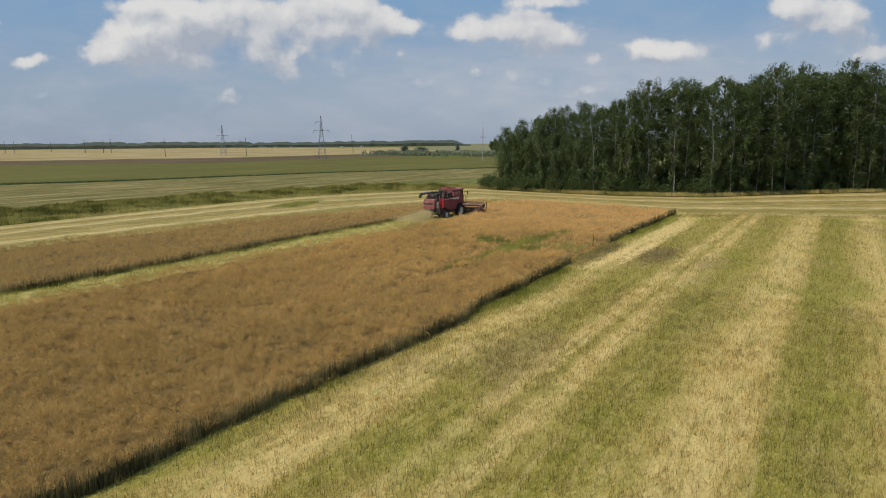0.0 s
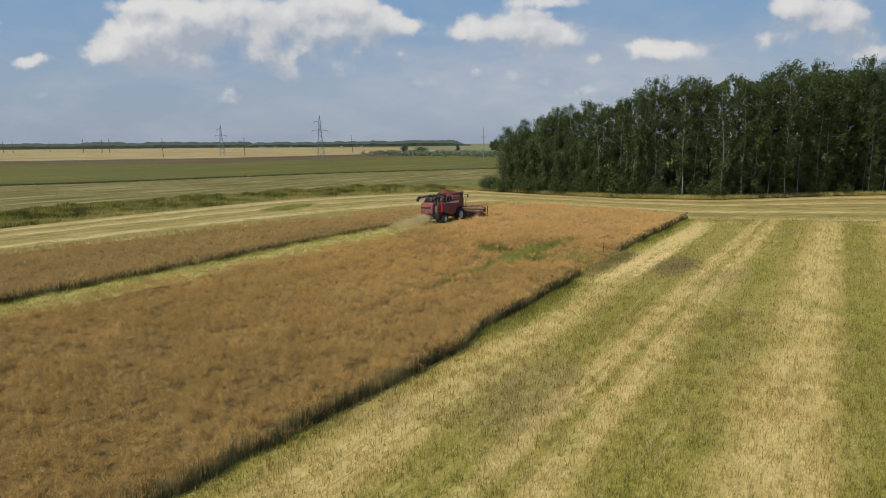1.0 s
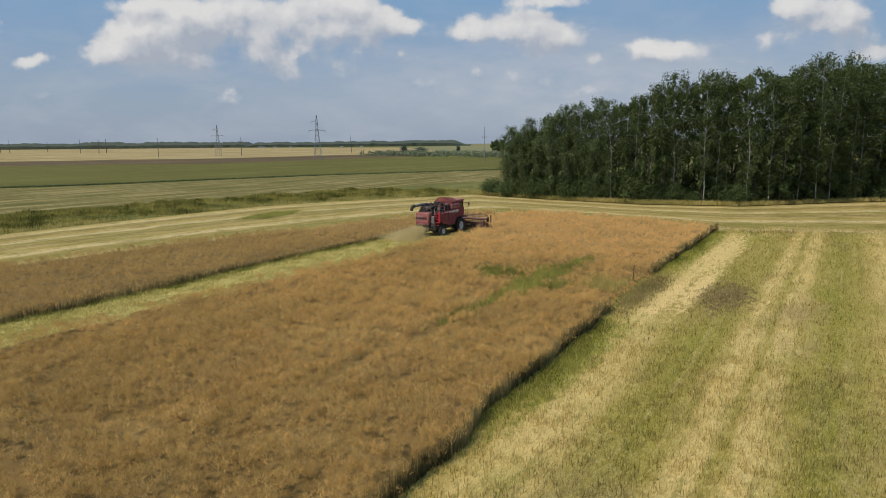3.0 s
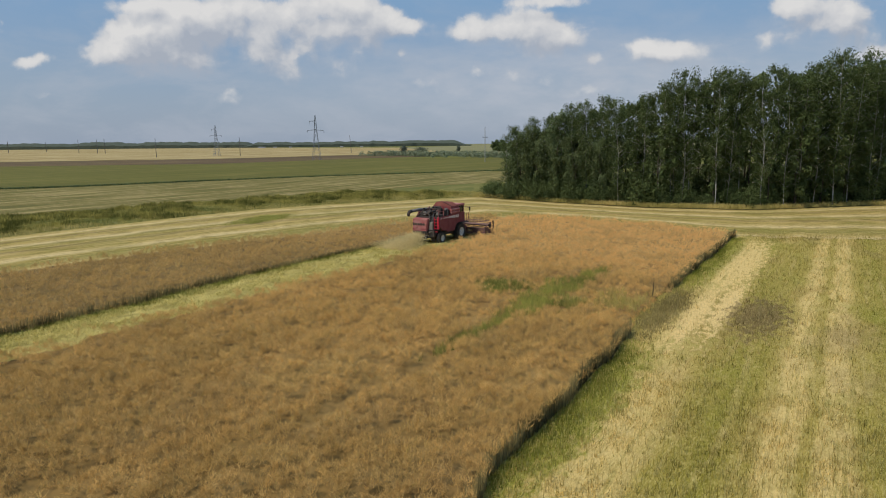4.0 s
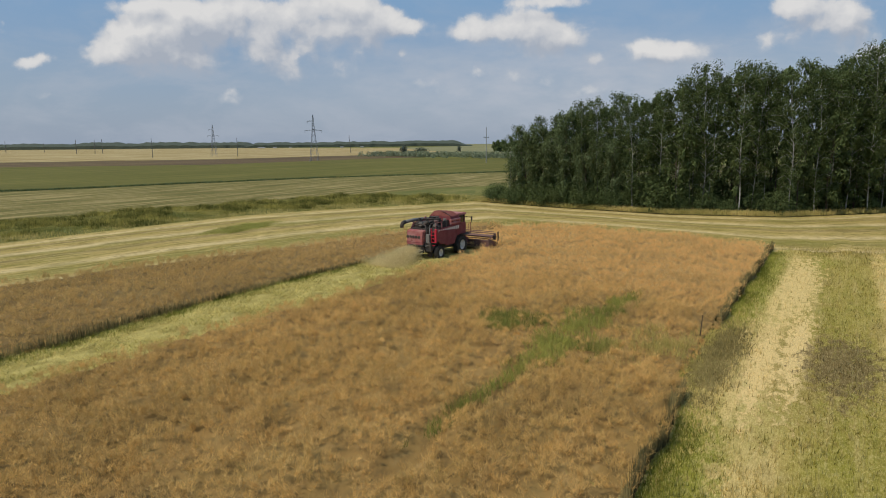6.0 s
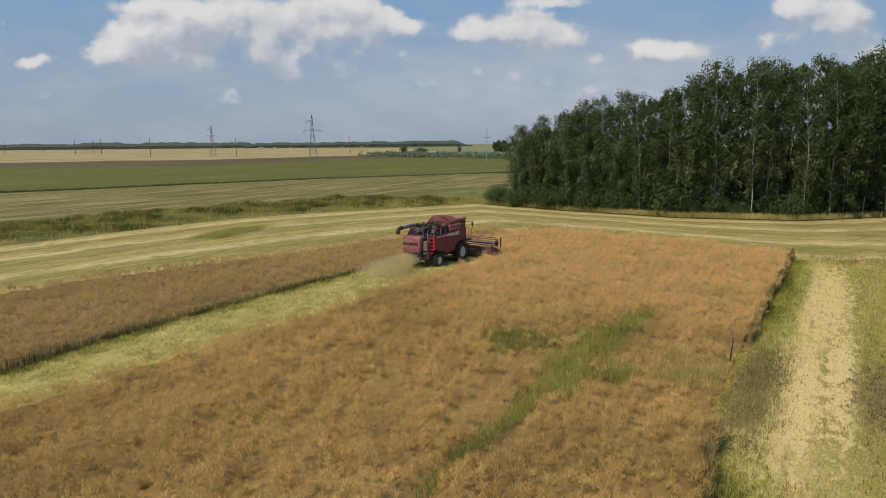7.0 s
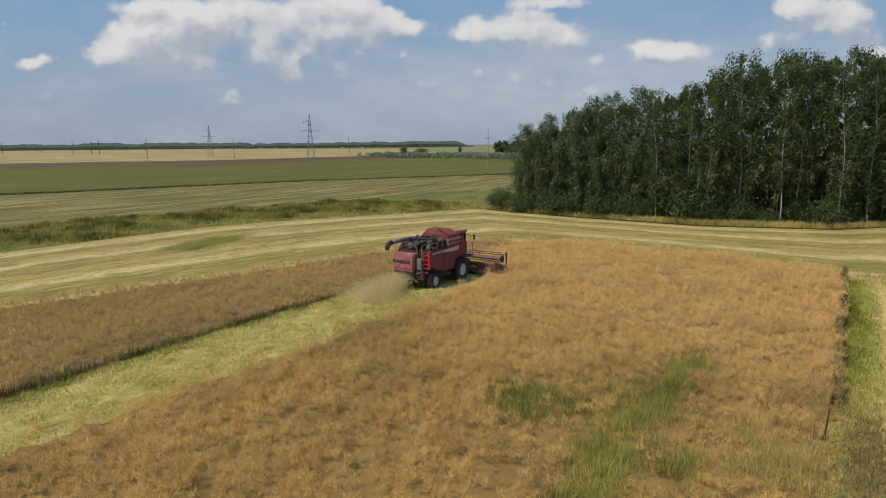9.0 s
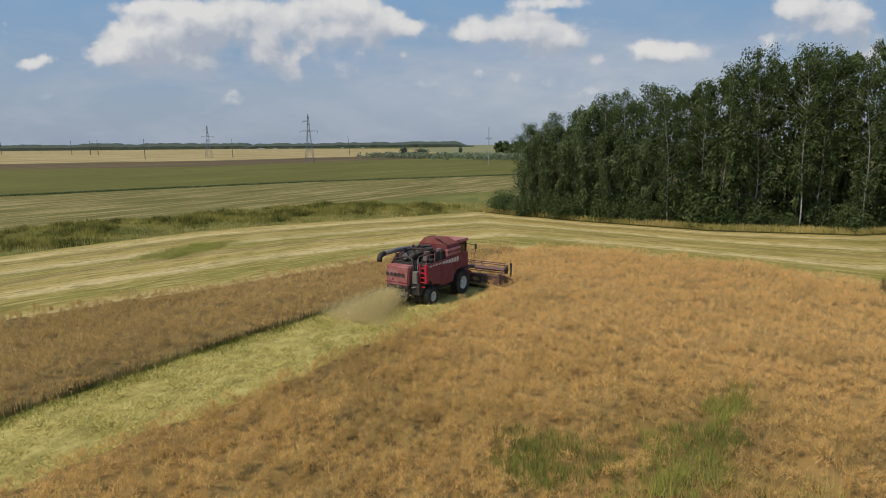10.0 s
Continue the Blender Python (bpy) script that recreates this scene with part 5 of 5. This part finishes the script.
def pole(x, y, height, girth, mat_, label, lean=0.0, arm=True):
    top = empty("power_pole", pose(x, y, 0.0, 0, lean, 33), label, "power pole", "power poles")
    bm = bmesh.new()
    tube(bm, [(0, 0, -0.2), (0, 0, height * 0.5), (0, 0, height)], [girth, girth * 0.85, girth * 0.65], 8)
    part("shaft", bm, mat_, top)
    if arm:
        bm = bmesh.new()
        box(bm, -1.3, 1.3, -0.12, 0.12, height * 0.72 - 0.12, height * 0.72 + 0.12)
        part("crossarm", bm, M_LATTICE, top)
        for s in (-1.15, 1.15, 0.0):
            bm = bmesh.new()
            z = height * 0.72 + 0.12 if s else height
            tube(bm, [(s, 0, z), (s, 0, z + 0.35)], [0.12, 0.08], 6)
            part("insulator", bm, M_GREYMET, top)
    return top


pole(-165.5, 295, 17.6, 0.22, M_CONCRETE, "pale concrete power pole with a crossarm")
pole(-458, 521, 19.5, 0.30, M_POLE, "leaning dark wooden power pole", -4.0, False)
pole(-449, 367, 16.2, 0.28, M_POLE, "dark wooden power pole in the grain", 0, False)
pole(-497, 319, 16.4, 0.28, M_POLE, "dark wooden power pole in the grain", 0, False)
pole(-860, 470, 20, 0.45, M_POLE, "dark wooden power pole in the grain", 0, False)
pole(-880, 470, 19, 0.45, M_POLE, "dark wooden power pole in the grain", 1.5, False)
pole(-930, 470, 19.5, 0.45, M_POLE, "dark wooden power pole in the grain", 0, False)
pole(-1250, 570, 18, 0.45, M_POLE, "dark wooden power pole in the grain", 0, False)
pole(-1180, 480, 20, 0.5, M_POLE, "dark wooden power pole in the grain", 1.0, False)
pole(-1210, 478, 20, 0.5, M_POLE, "dark wooden power pole in the grain", -1.0, False)


def shed(x, y, w, d, h, turn):
    top = empty("farm_shed", pose(x, y, 0, 0, 0, turn), "low whitewashed farm shed on the horizon", "shed", "far farm sheds")
    bm = bmesh.new()
    box(bm, -w / 2, w / 2, -d / 2, d / 2, 0, h)
    part("wall", bm, M_HOUSE, top)
    bm = bmesh.new()
    prism(bm, [(-d / 2 - 0.4, h), (d / 2 + 0.4, h), (0, h + 2.0)], 0, -w / 2 - 0.4, w / 2 + 0.4)
    part("roof", bm, M_ROOF, top)
    return top


for x, y, w in ((-1480, 1270, 30), (-1445, 1290, 14), (-1400, 1310, 10), (-1250, 1370, 12), (-1190, 1390, 12)):
    shed(x, y, 0.7 * w, 6, 1.6, 40)


# ---- combine harvester ----
def wheel(parent, name, x, y, r, width, rim_r, side):
    """A lugged tyre on a dished rim; side: +1 to the machine's right."""
    at = (x, y, r)
    bm = bmesh.new()
    h = width / 2
    lathe(bm, [(-h, rim_r), (-h, r * 0.86), (-h * 0.7, r * 0.96), (h * 0.7, r * 0.96), (h, r * 0.86), (h, rim_r)], at, 28)
    for k in range(22):
        a = 2 * math.pi * k / 22
        for s in (-1, 1):
            m = Matrix.Translation(at) @ Matrix.Rotation(a + (0.14 if s > 0 else 0), 4, "X") @ Matrix.Translation((s * h * 0.48, 0, r * 0.965)) @ Matrix.Rotation(s * 0.6, 4, "Z")
            box(bm, -h * 0.5, h * 0.5, -0.035, 0.035, -0.03, 0.035, m)
    tyre = part(name, bm, M_TYRE, parent, "dusty black lugged tyre with a pale rim")
    bm = bmesh.new()
    lathe(bm, [(-h * 0.9, rim_r), (-h * 0.9, rim_r * 0.9), (side * h * 0.15 - 0.02, rim_r * 0.78), (side * h * 0.15 - 0.02, 0.02), (side * h * 0.15 + 0.02, 0.02), (side * h * 0.15 + 0.02, rim_r * 0.75), (h * 0.9, rim_r * 0.9), (h * 0.9, rim_r)], at, 28)
    rim = part("rim", bm, M_RIM, tyre, "pale grey steel rim", True)
    bm = bmesh.new()
    tube(bm, [(x, y, r), (x + side * h * 0.75, y, r)], rim_r * 0.28, 12)
    part("hub", bm, M_RIM, tyre)
    return tyre


def harvester(m):
    top = empty("combine_harvester", m, "faded red combine harvester cutting the ripe rape crop", "combine harvester")

    # chassis and dark underside
    bm = bmesh.new()
    box(bm, -1.0, 1.0, -0.9, 4.2, 0.75, 1.5)
    box(bm, -0.75, 0.75, -0.25, 0.15, 0.5, 0.8)
    tube(bm, [(-1.15, 0, 0.6), (1.15, 0, 0.6)], 0.12, 10)
    tube(bm, [(-1.3, 3.4, 0.85), (1.3, 3.4, 0.85)], 0.2, 10)
    part("chassis", soften(bm, 0.02, 1), M_DARK, top, "dark dusty chassis and axles")

    # side panels, right and left
    for s in (1, -1):
        bm = bmesh.new()
        prism(bm, [(-0.55, 1.62), (-0.15, 1.62), (0.0, 1.34), (0.75, 1.28), (0.95, 1.10), (2.35, 1.10), (2.55, 1.52), (2.85, 1.78), (3.5, 1.86), (4.1, 1.72), (4.3, 1.75), (4.3, 2.86), (3.4, 2.86), (0.6, 2.72), (-0.55, 2.62)], 0, s * 1.32, s * 1.44)
        part("side_panel", soften(bm, 0.03, 2), M_MAROON, top, "large maroon sheet-metal side panel")
        # seam strips on the panel
        for y in (1.05, 2.6):
            bm = bmesh.new()
            box(bm, s * 1.435 - 0.012, s * 1.435 + 0.012, y - 0.02, y + 0.02, 1.62, 2.70)
            part("seam", bm, M_DARK, top)
    # worn pale lettering shown as plain blocks along the right panel's top edge
    for k, (y, w, h) in enumerate(((-0.35, 0.26, 0.10), (0.02, 0.20, 0.08), (0.35, 0.24, 0.11), (0.72, 0.22, 0.13), (1.1, 0.30, 0.17), (1.45, 0.28, 0.2), (1.8, 0.28, 0.24), (2.15, 0.26, 0.28), (2.5, 0.26, 0.30), (2.82, 0.22, 0.32))):
        bm = bmesh.new()
        zt = 2.58 + 0.035 * (y + 0.55)
        prism(bm, [(y, zt - h), (y + w, zt - h + 0.03), (y + w + 0.05, zt), (y + 0.06, zt)], 0, 1.442, 1.452)
        part("marking", bm, M_WHITE, top, "worn white painted marking")

    # rear straw hood with round vents
    bm = bmesh.new()
    prism(bm, [(-1.42, 1.28), (0.30, 1.28), (0.36, 2.0), (0.42, 2.58), (-1.36, 2.58)], 1, -1.15, -0.3)
    hood = part("straw_hood", soften(bm, 0.07, 3), M_RED, top, "faded pinkish red rear straw hood")
    bm = bmesh.new()
    prism(bm, [(-0.6, 2.55), (1.9, 2.7), (1.9, 3.5), (1.2, 3.2), (-0.1, 3.1)], 0, -1.42, -1.34)
    part("left_guard", soften(bm, 0.02, 1), M_RED, top, "sloping red guard beside the engine")
    for k in range(5):
        bm = bmesh.new()
        x = -1.24 + 0.30 * k
        tube(bm, [(x, -1.19, 2.0), (x, -1.10, 2.0)], 0.125, 14)
        part("vent", bm, M_DARK, hood, "round black vent hole")
    bm = bmesh.new()
    box(bm, -1.46, 0.36, -1.17, -1.11, 1.50, 1.54)
    part("trim_strip", bm, M_MAROON, hood)
    bm = bmesh.new()
    prism(bm, [(-0.95, 1.62), (-0.72, 1.62), (-0.835, 1.84)], 1, -1.165, -1.15)
    part("warning_sign", bm, M_CANVAS, hood, "faded orange warning triangle")

    # grey radiator face and dark recess beside the hood
    bm = bmesh.new()
    box(bm, 0.46, 0.86, -0.9, -0.5, 1.35, 2.25)
    part("radiator", soften(bm, 0.03, 1), M_GREYMET, top, "dull grey radiator box")
    bm = bmesh.new()
    box(bm, -1.3, 1.3, -0.5, 0.3, 1.45, 2.7)
    part("engine_bay", bm, M_DARK, top, "black sooty engine bay")

    # chopper and spreader below the hood
    bm = bmesh.new()
    prism(bm, [(-1.2, 1.30), (-0.4, 1.30), (-0.5, 0.72), (-1.0, 0.60)], 0, -1.35, 0.35)
    part("straw_chopper", soften(bm, 0.03, 1), M_DARK, top, "black straw chopper")
    bm = bmesh.new()
    prism(bm, [(-1.05, 0.92), (-1.6, 0.80), (-1.6, 0.75), (-1.05, 0.84)], 0, -1.65, 0.4)
    part("spreader_board", bm, M_DARK, top)
    for k in range(6):
        bm = bmesh.new()
        prism(bm, [(-1.1, 0.80), (-1.55, 0.76), (-1.5, 0.56), (-1.1, 0.60)], 0, -1.6 + 0.38 * k, -1.575 + 0.38 * k)
        part("spreader_fin", bm, M_GREYMET, top)

    # ladder at the rear right, bright red frame
    ladder = part("ladder", soften(box(box(bmesh.new(), 0.90, 0.97, -0.72, -0.62, 1.15, 2.75), 1.30, 1.46, -0.72, -0.56, 1.55, 2.72), 0.015, 1), M_BRIGHT, top, "bright red service ladder")
    for k in range(5):
        part("rung", box(bmesh.new(), 0.95, 1.32, -0.70, -0.62, 1.25 + 0.3 * k, 1.31 + 0.3 * k), M_BRIGHT, ladder)
    bm = bmesh.new()
    tube(bm, [(0.9, -0.72, 1.15), (0.78, -0.95, 1.3), (0.5, -1.0, 1.22)], 0.03, 6)
    part("step_bar", bm, M_GREYMET, ladder)

    # engine deck: pipes, tanks, belts, filter
    bm = bmesh.new()
    box(bm, -1.35, 1.32, -0.55, 1.9, 2.50, 2.62)
    part("engine_deck", bm, M_DARK, top)
    for p, r, mt, nm in ((((-0.2, -0.3, 2.9), (0.25, -0.1, 3.25)), 0.16, M_DARK, "exhaust"), (((-0.75, 0.0, 2.62), (-0.75, 0.0, 3.2)), 0.22, M_DARK, "air_filter"), (((0.55, 0.9, 2.62), (0.55, 0.9, 3.5)), 0.28, M_DARK, "air_filter"), (((1.05, 1.3, 2.62), (1.05, 1.3, 3.45)), 0.16, M_GREYMET, "oil_tank"), (((-0.1, 1.2, 2.62), (-0.1, 1.2, 3.55)), 0.2, M_DARK, "silencer"), (((-1.2, 0.3, 3.1), (-0.6, 0.5, 3.42), (0.2, 0.7, 3.4), (0.9, 1.0, 3.3)), 0.07, M_DARK, "hose"),
                         (((-1.0, -0.5, 2.9), (-0.4, -0.45, 3.05), (0.2, -0.5, 2.95), (0.48, -0.75, 2.5), (0.5, -0.8, 2.2)), 0.06, M_DARK, "hose"), (((-0.9, 0.2, 3.1), (-0.9, 0.2, 3.5)), 0.12, M_DARK, "exhaust"), (((-1.1, 1.0, 2.9), (-0.5, 1.3, 3.5), (0.3, 1.5, 3.5)), 0.09, M_DARK, "hose"), (((0.75, 0.35, 2.9), (0.75, 0.35, 3.35)), 0.2, M_RUSTMET, "pre_cleaner"),
                         (((0.5, -0.4, 2.75), (0.62, -0.3, 3.1), (0.8, 0.2, 3.2)), 0.05, M_DARK, "hose"), (((0.55, -0.62, 1.4), (0.6, -0.66, 2.2), (0.5, -0.55, 2.9)), 0.045, M_DARK, "hose"),
                         (((0.72, -0.6, 1.5), (0.74, -0.64, 2.4), (0.62, -0.4, 3.0)), 0.035, M_GREYMET, "hose"), (((-1.28, -0.3, 2.76), (-1.28, -0.3, 3.12), (-1.28, 0.7, 3.12), (-1.28, 0.7, 2.76)), 0.025, M_RED, "hand_rail"),
                         (((1.3, -0.5, 2.72), (1.3, -0.5, 3.25), (1.3, 0.45, 3.25), (1.3, 0.45, 2.72)), 0.022, M_RED, "hand_rail")):
        bm = bmesh.new()
        tube(bm, p, r, 10)
        part(nm, bm, mt, top)
    bm = bmesh.new()
    box(bm, -1.2, -0.35, -0.1, 1.5, 2.60, 3.12)
    box(bm, -0.25, 0.25, 0.1, 1.4, 2.60, 3.25)
    box(bm, 0.55, 1.22, 0.0, 0.7, 2.60, 2.90)
    box(bm, 1.12, 1.2, 0.7, 1.74, 2.60, 3.3)
    part("engine_block", soften(bm, 0.04, 1), M_DARK, top, "grimy engine block")
    for x, y, r in ((-0.55, -0.18, 0.2), (-0.05, -0.05, 0.15), (0.95, -0.1, 0.16)):
        bm = bmesh.new()
        tube(bm, [(x, y - 0.06, 3.0), (x, y + 0.06, 3.0)], r, 16)
        part("pulley", bm, M_GREYMET, top)

    # grain tank with folded cover
    bm = bmesh.new()
    prism(bm, [(-0.95, 2.70), (1.40, 2.74), (1.42, 3.0), (1.32, 3.10), (1.40, 3.18), (1.34, 3.58), (-0.9, 3.58), (-0.95, 3.1)], 1, 1.75, 3.3)
    tank = part("grain_tank", soften(bm, 0.04, 2), M_MAROON, top, "maroon grain tank with ribbed sides")
    for z in (2.98, 3.24):
        bm = bmesh.new()
        tube(bm, [(1.36, 1.72, z), (1.36, 3.32, z)], 0.12, 12)
        part("rib", bm, M_RED, tank)
    bm = bmesh.new()
    lo = [(-0.88, 1.8, 3.58), (1.32, 1.8, 3.58), (1.32, 3.25, 3.58), (-0.88, 3.25, 3.58)]
    hi = [(-0.55, 1.95, 3.97), (0.40, 1.95, 3.97), (0.65, 3.1, 3.94), (-0.55, 3.1, 3.94)]
    a, b = [bm.verts.new(p) for p in lo], [bm.verts.new(p) for p in hi]
    bm.faces.new(b)
    bm.faces.new(a[::-1])
    for k in range(4):
        bm.faces.new((a[k], a[(k + 1) % 4], b[(k + 1) % 4], b[k]))
    cover = part("tank_cover", soften(bm, 0.025, 2), M_CANVAS, top, "brick-red folded tank cover with a raised flap")
    for x in (-0.3, 0.35):
        bm = bmesh.new()
        tube(bm, [(x - 0.2, 1.94, 3.96), (x - 0.2, 3.12, 3.94)], 0.03, 6)
        part("cover_bow", bm, M_MAROON, cover)
    bm = bmesh.new()
    tube(bm, [(0.35, 1.93, 3.96), (0.7, 1.85, 3.93), (1.32, 1.85, 3.62)], 0.03, 6)
    part("cover_edge", bm, M_DARK, cover)

    # cab in front of the tank
    bm = bmesh.new()
    prism(bm, [(3.15, 1.75), (4.75, 1.75), (4.95, 2.4), (4.75, 3.45), (3.15, 3.45)], 0, -1.0, 1.0)
    cab = part("cab", soften(bm, 0.05, 2), M_GLASS, top, "dark glazed driver's cab")
    bm = bmesh.new()
    box(bm, -1.08, 1.08, 3.1, 5.0, 3.45, 3.66)
    part("cab_roof", soften(bm, 0.06, 2), M_RED, cab)
    for x in (-1.01, 1.01):
        for y in (3.2, 4.72):
            part("cab_post", box(bmesh.new(), x - 0.04, x + 0.04, y - 0.05, y + 0.05, 1.75, 3.45), M_MAROON, cab)
    for s in (1, -1):
        bm = bmesh.new()
        tube(bm, [(s * 1.05, 4.6, 3.3), (s * 1.75, 4.75, 3.25), (s * 1.78, 4.75, 2.75)], 0.028, 6)
        arm = part("mirror_arm", bm, M_DARK, top)
        part("mirror", soften(box(bmesh.new(), s * 1.78 - 0.09, s * 1.78 + 0.09, 4.73, 4.79, 2.95, 3.32), 0.02, 1), M_DARK, arm, "tall black rear-view mirror")
    # platform, steps and rails beside the cab
    bm = bmesh.new()
    box(bm, 1.0, 1.7, 3.4, 4.8, 1.72, 1.80)
    part("platform", bm, M_DARK, top)
    for pts in (((1.66, 4.35, 1.8), (1.66, 4.35, 2.75), (1.66, 4.75, 2.75), (1.66, 4.75, 1.8)),):
        bm = bmesh.new()
        tube(bm, pts, 0.022, 6)
        part("platform_rail", bm, M_MAROON, top)

    # unloading auger folded back along the left, its spout hanging down
    bm = bmesh.new()
    tube(bm, [(-1.45, 3.0, 3.05), (-1.5, 1.6, 3.22), (-1.58, 0.2, 3.28), (-1.68, -0.95, 3.22)], [0.17, 0.17, 0.16, 0.155], 16)
    auger = part("unloading_auger", bm, M_GREYMET, top, "dull grey unloading auger tube folded back", True)
    bm = bmesh.new()
    tube(bm, [(-1.68, -0.9, 3.22), (-1.71, -1.22, 3.16), (-1.73, -1.34, 2.98), (-1.73, -1.37, 2.74)], [0.17, 0.18, 0.175, 0.16], 16)
    part("spout", bm, M_DARK, auger, "black down-turned rubber spout", True)
    bm = bmesh.new()
    tube(bm, [(-1.40, 0.2, 2.7), (-1.6, 0.15, 3.14)], 0.05, 6)
    part("auger_rest", bm, M_DARK, auger)

    # wheels
    wheel(top, "rear_wheel", 1.28, 0.0, 0.60, 0.42, 0.33, 1)
    wheel(top, "rear_wheel", -1.28, 0.0, 0.60, 0.42, 0.33, -1)
    wheel(top, "front_wheel", 1.34, 3.4, 0.86, 0.58, 0.45, 1)
    wheel(top, "front_wheel", -1.34, 3.4, 0.86, 0.58, 0.45, -1)

    # feeder house
    bm = bmesh.new()
    prism(bm, [(4.1, 1.15), (4.1, 1.95), (6.0, 1.05), (6.0, 0.35)], 0, -0.75, 0.75)
    part("feeder_house", soften(bm, 0.03, 1), M_MAROON, top, "sloping feeder house")

    # header with reel
    bm = bmesh.new()
    box(bm, -3.0, 3.0, 5.75, 5.87, 0.30, 0.92)
    prism(bm, [(5.8, 0.22), (7.35, 0.14), (7.35, 0.20), (5.8, 0.34)], 0, -3.0, 3.0)
    box(bm, -3.0, 3.0, 5.72, 5.92, 0.88, 1.0)
    header = part("cutting_header", soften(bm, 0.015, 1), M_RUSTMET, top, "wide worn cutting header")
    for s in (-1, 1):
        bm = bmesh.new()
        prism(bm, [(5.7, 0.15), (7.4, 0.10), (8.1, 0.16), (7.5, 0.55), (6.3, 0.95), (5.7, 1.15)], 0, s * 3.0, s * 3.08)
        part("crop_divider", bm, M_RUSTMET, header)
        bm = bmesh.new()
        tube(bm, [(s * 3.04, 5.75, 0.98), (s * 3.04, 6.6, 1.36), (s * 3.04, 7.15, 1.30)], 0.055, 8)
        part("reel_arm", bm, M_RUSTMET, header)
        bm = bmesh.new()
        tube(bm, [(s * 3.0 - 0.04, 7.0, 1.2), (s * 3.0 + 0.04, 7.0, 1.2)], 0.26, 18)
        part("reel_disc", bm, M_DARK, header, "black reel end disc")
        bm = bmesh.new()
        tube(bm, [(s * 3.08, 7.5, 0.5), (s * 3.1, 7.55, 1.0), (s * 3.1, 7.5, 1.62)], [0.05, 0.06, 0.08], 6)
        part("divider_post", bm, M_DARK, header)
    bm = bmesh.new()
    tube(bm, [(-2.95, 6.1, 0.55), (2.95, 6.1, 0.55)], 0.24, 12)
    part("intake_auger", bm, M_GREYMET, header)
    bm = bmesh.new()
    tube(bm, [(-3.0, 7.0, 1.2), (3.0, 7.0, 1.2)], 0.15, 12)
    reel = part("reel", bm, M_RUSTMET, header, "worn pick-up reel")
    for k in range(5):
        a = 2 * math.pi * k / 5 + 0.5
        c = (7.0 + 0.48 * math.cos(a), 1.2 + 0.48 * math.sin(a))
        bm = bmesh.new()
        tube(bm, [(-2.95, *c), (2.95, *c)], 0.04, 6)
        for j in range(30):
            x = -2.9 + 0.2 * j
            tube(bm, [(x, *c), (x, c[0] - 0.03, c[1] - 0.24)], 0.010, 3, False)
        part("reel_bat", bm, M_RUSTMET, reel)
    for x in (-2.9, -1.0, 1.0, 2.9):
        bm = bmesh.new()
        for k in range(5):
            a = 2 * math.pi * k / 5 + 0.5
            tube(bm, [(x, 7.0, 1.2), (x, 7.0 + 0.48 * math.cos(a), 1.2 + 0.48 * math.sin(a))], 0.025, 4)
        part("reel_spider", bm, M_RUSTMET, reel)
    # mud flap behind the rear axle
    part("mud_flap", box(bmesh.new(), 0.42, 0.9, -0.55, -0.5, 0.25, 1.3), M_DARK, top)
    return top


harvester(pose(-43.4, 66.1, 0.04))

# chaff thrown down behind the machine
n = 36000
s = RNG.random(n) ** 0.8
x = -44.0 + RNG.normal(0, 0.6, n) * (0.6 + 1.6 * s)
y = 64.9 - 4.6 * s + RNG.normal(0, 0.25, n)
z = np.clip(0.95 - 0.8 * s ** 1.3 + RNG.normal(0, 0.2, n), 0.06, 1.35)
v = blades(np.stack([x, y, z], 1), RNG.uniform(0.04, 0.10, n), RNG.uniform(0, 3.1, n), RNG.random(n) * 6.28, RNG.uniform(0.02, 0.05, n))
stuff(sheet("flying_chaff", v, tri_faces(v), M_CHAFF), "spray of pale chaff thrown out behind the harvester", "chaff")

# marker stake in the crop
stake = empty("marker_stake", pose(-18.4, 54.5, 0, 3, 4, 0), "thin dark wooden stake standing in the crop", "stake")
bm = bmesh.new()
tube(bm, [(0, 0, -0.1), (0.01, 0, 0.7), (0.0, 0, 1.38)], [0.035, 0.03, 0.02], 6)
part("shaft", bm, M_DARKBARK, stake)
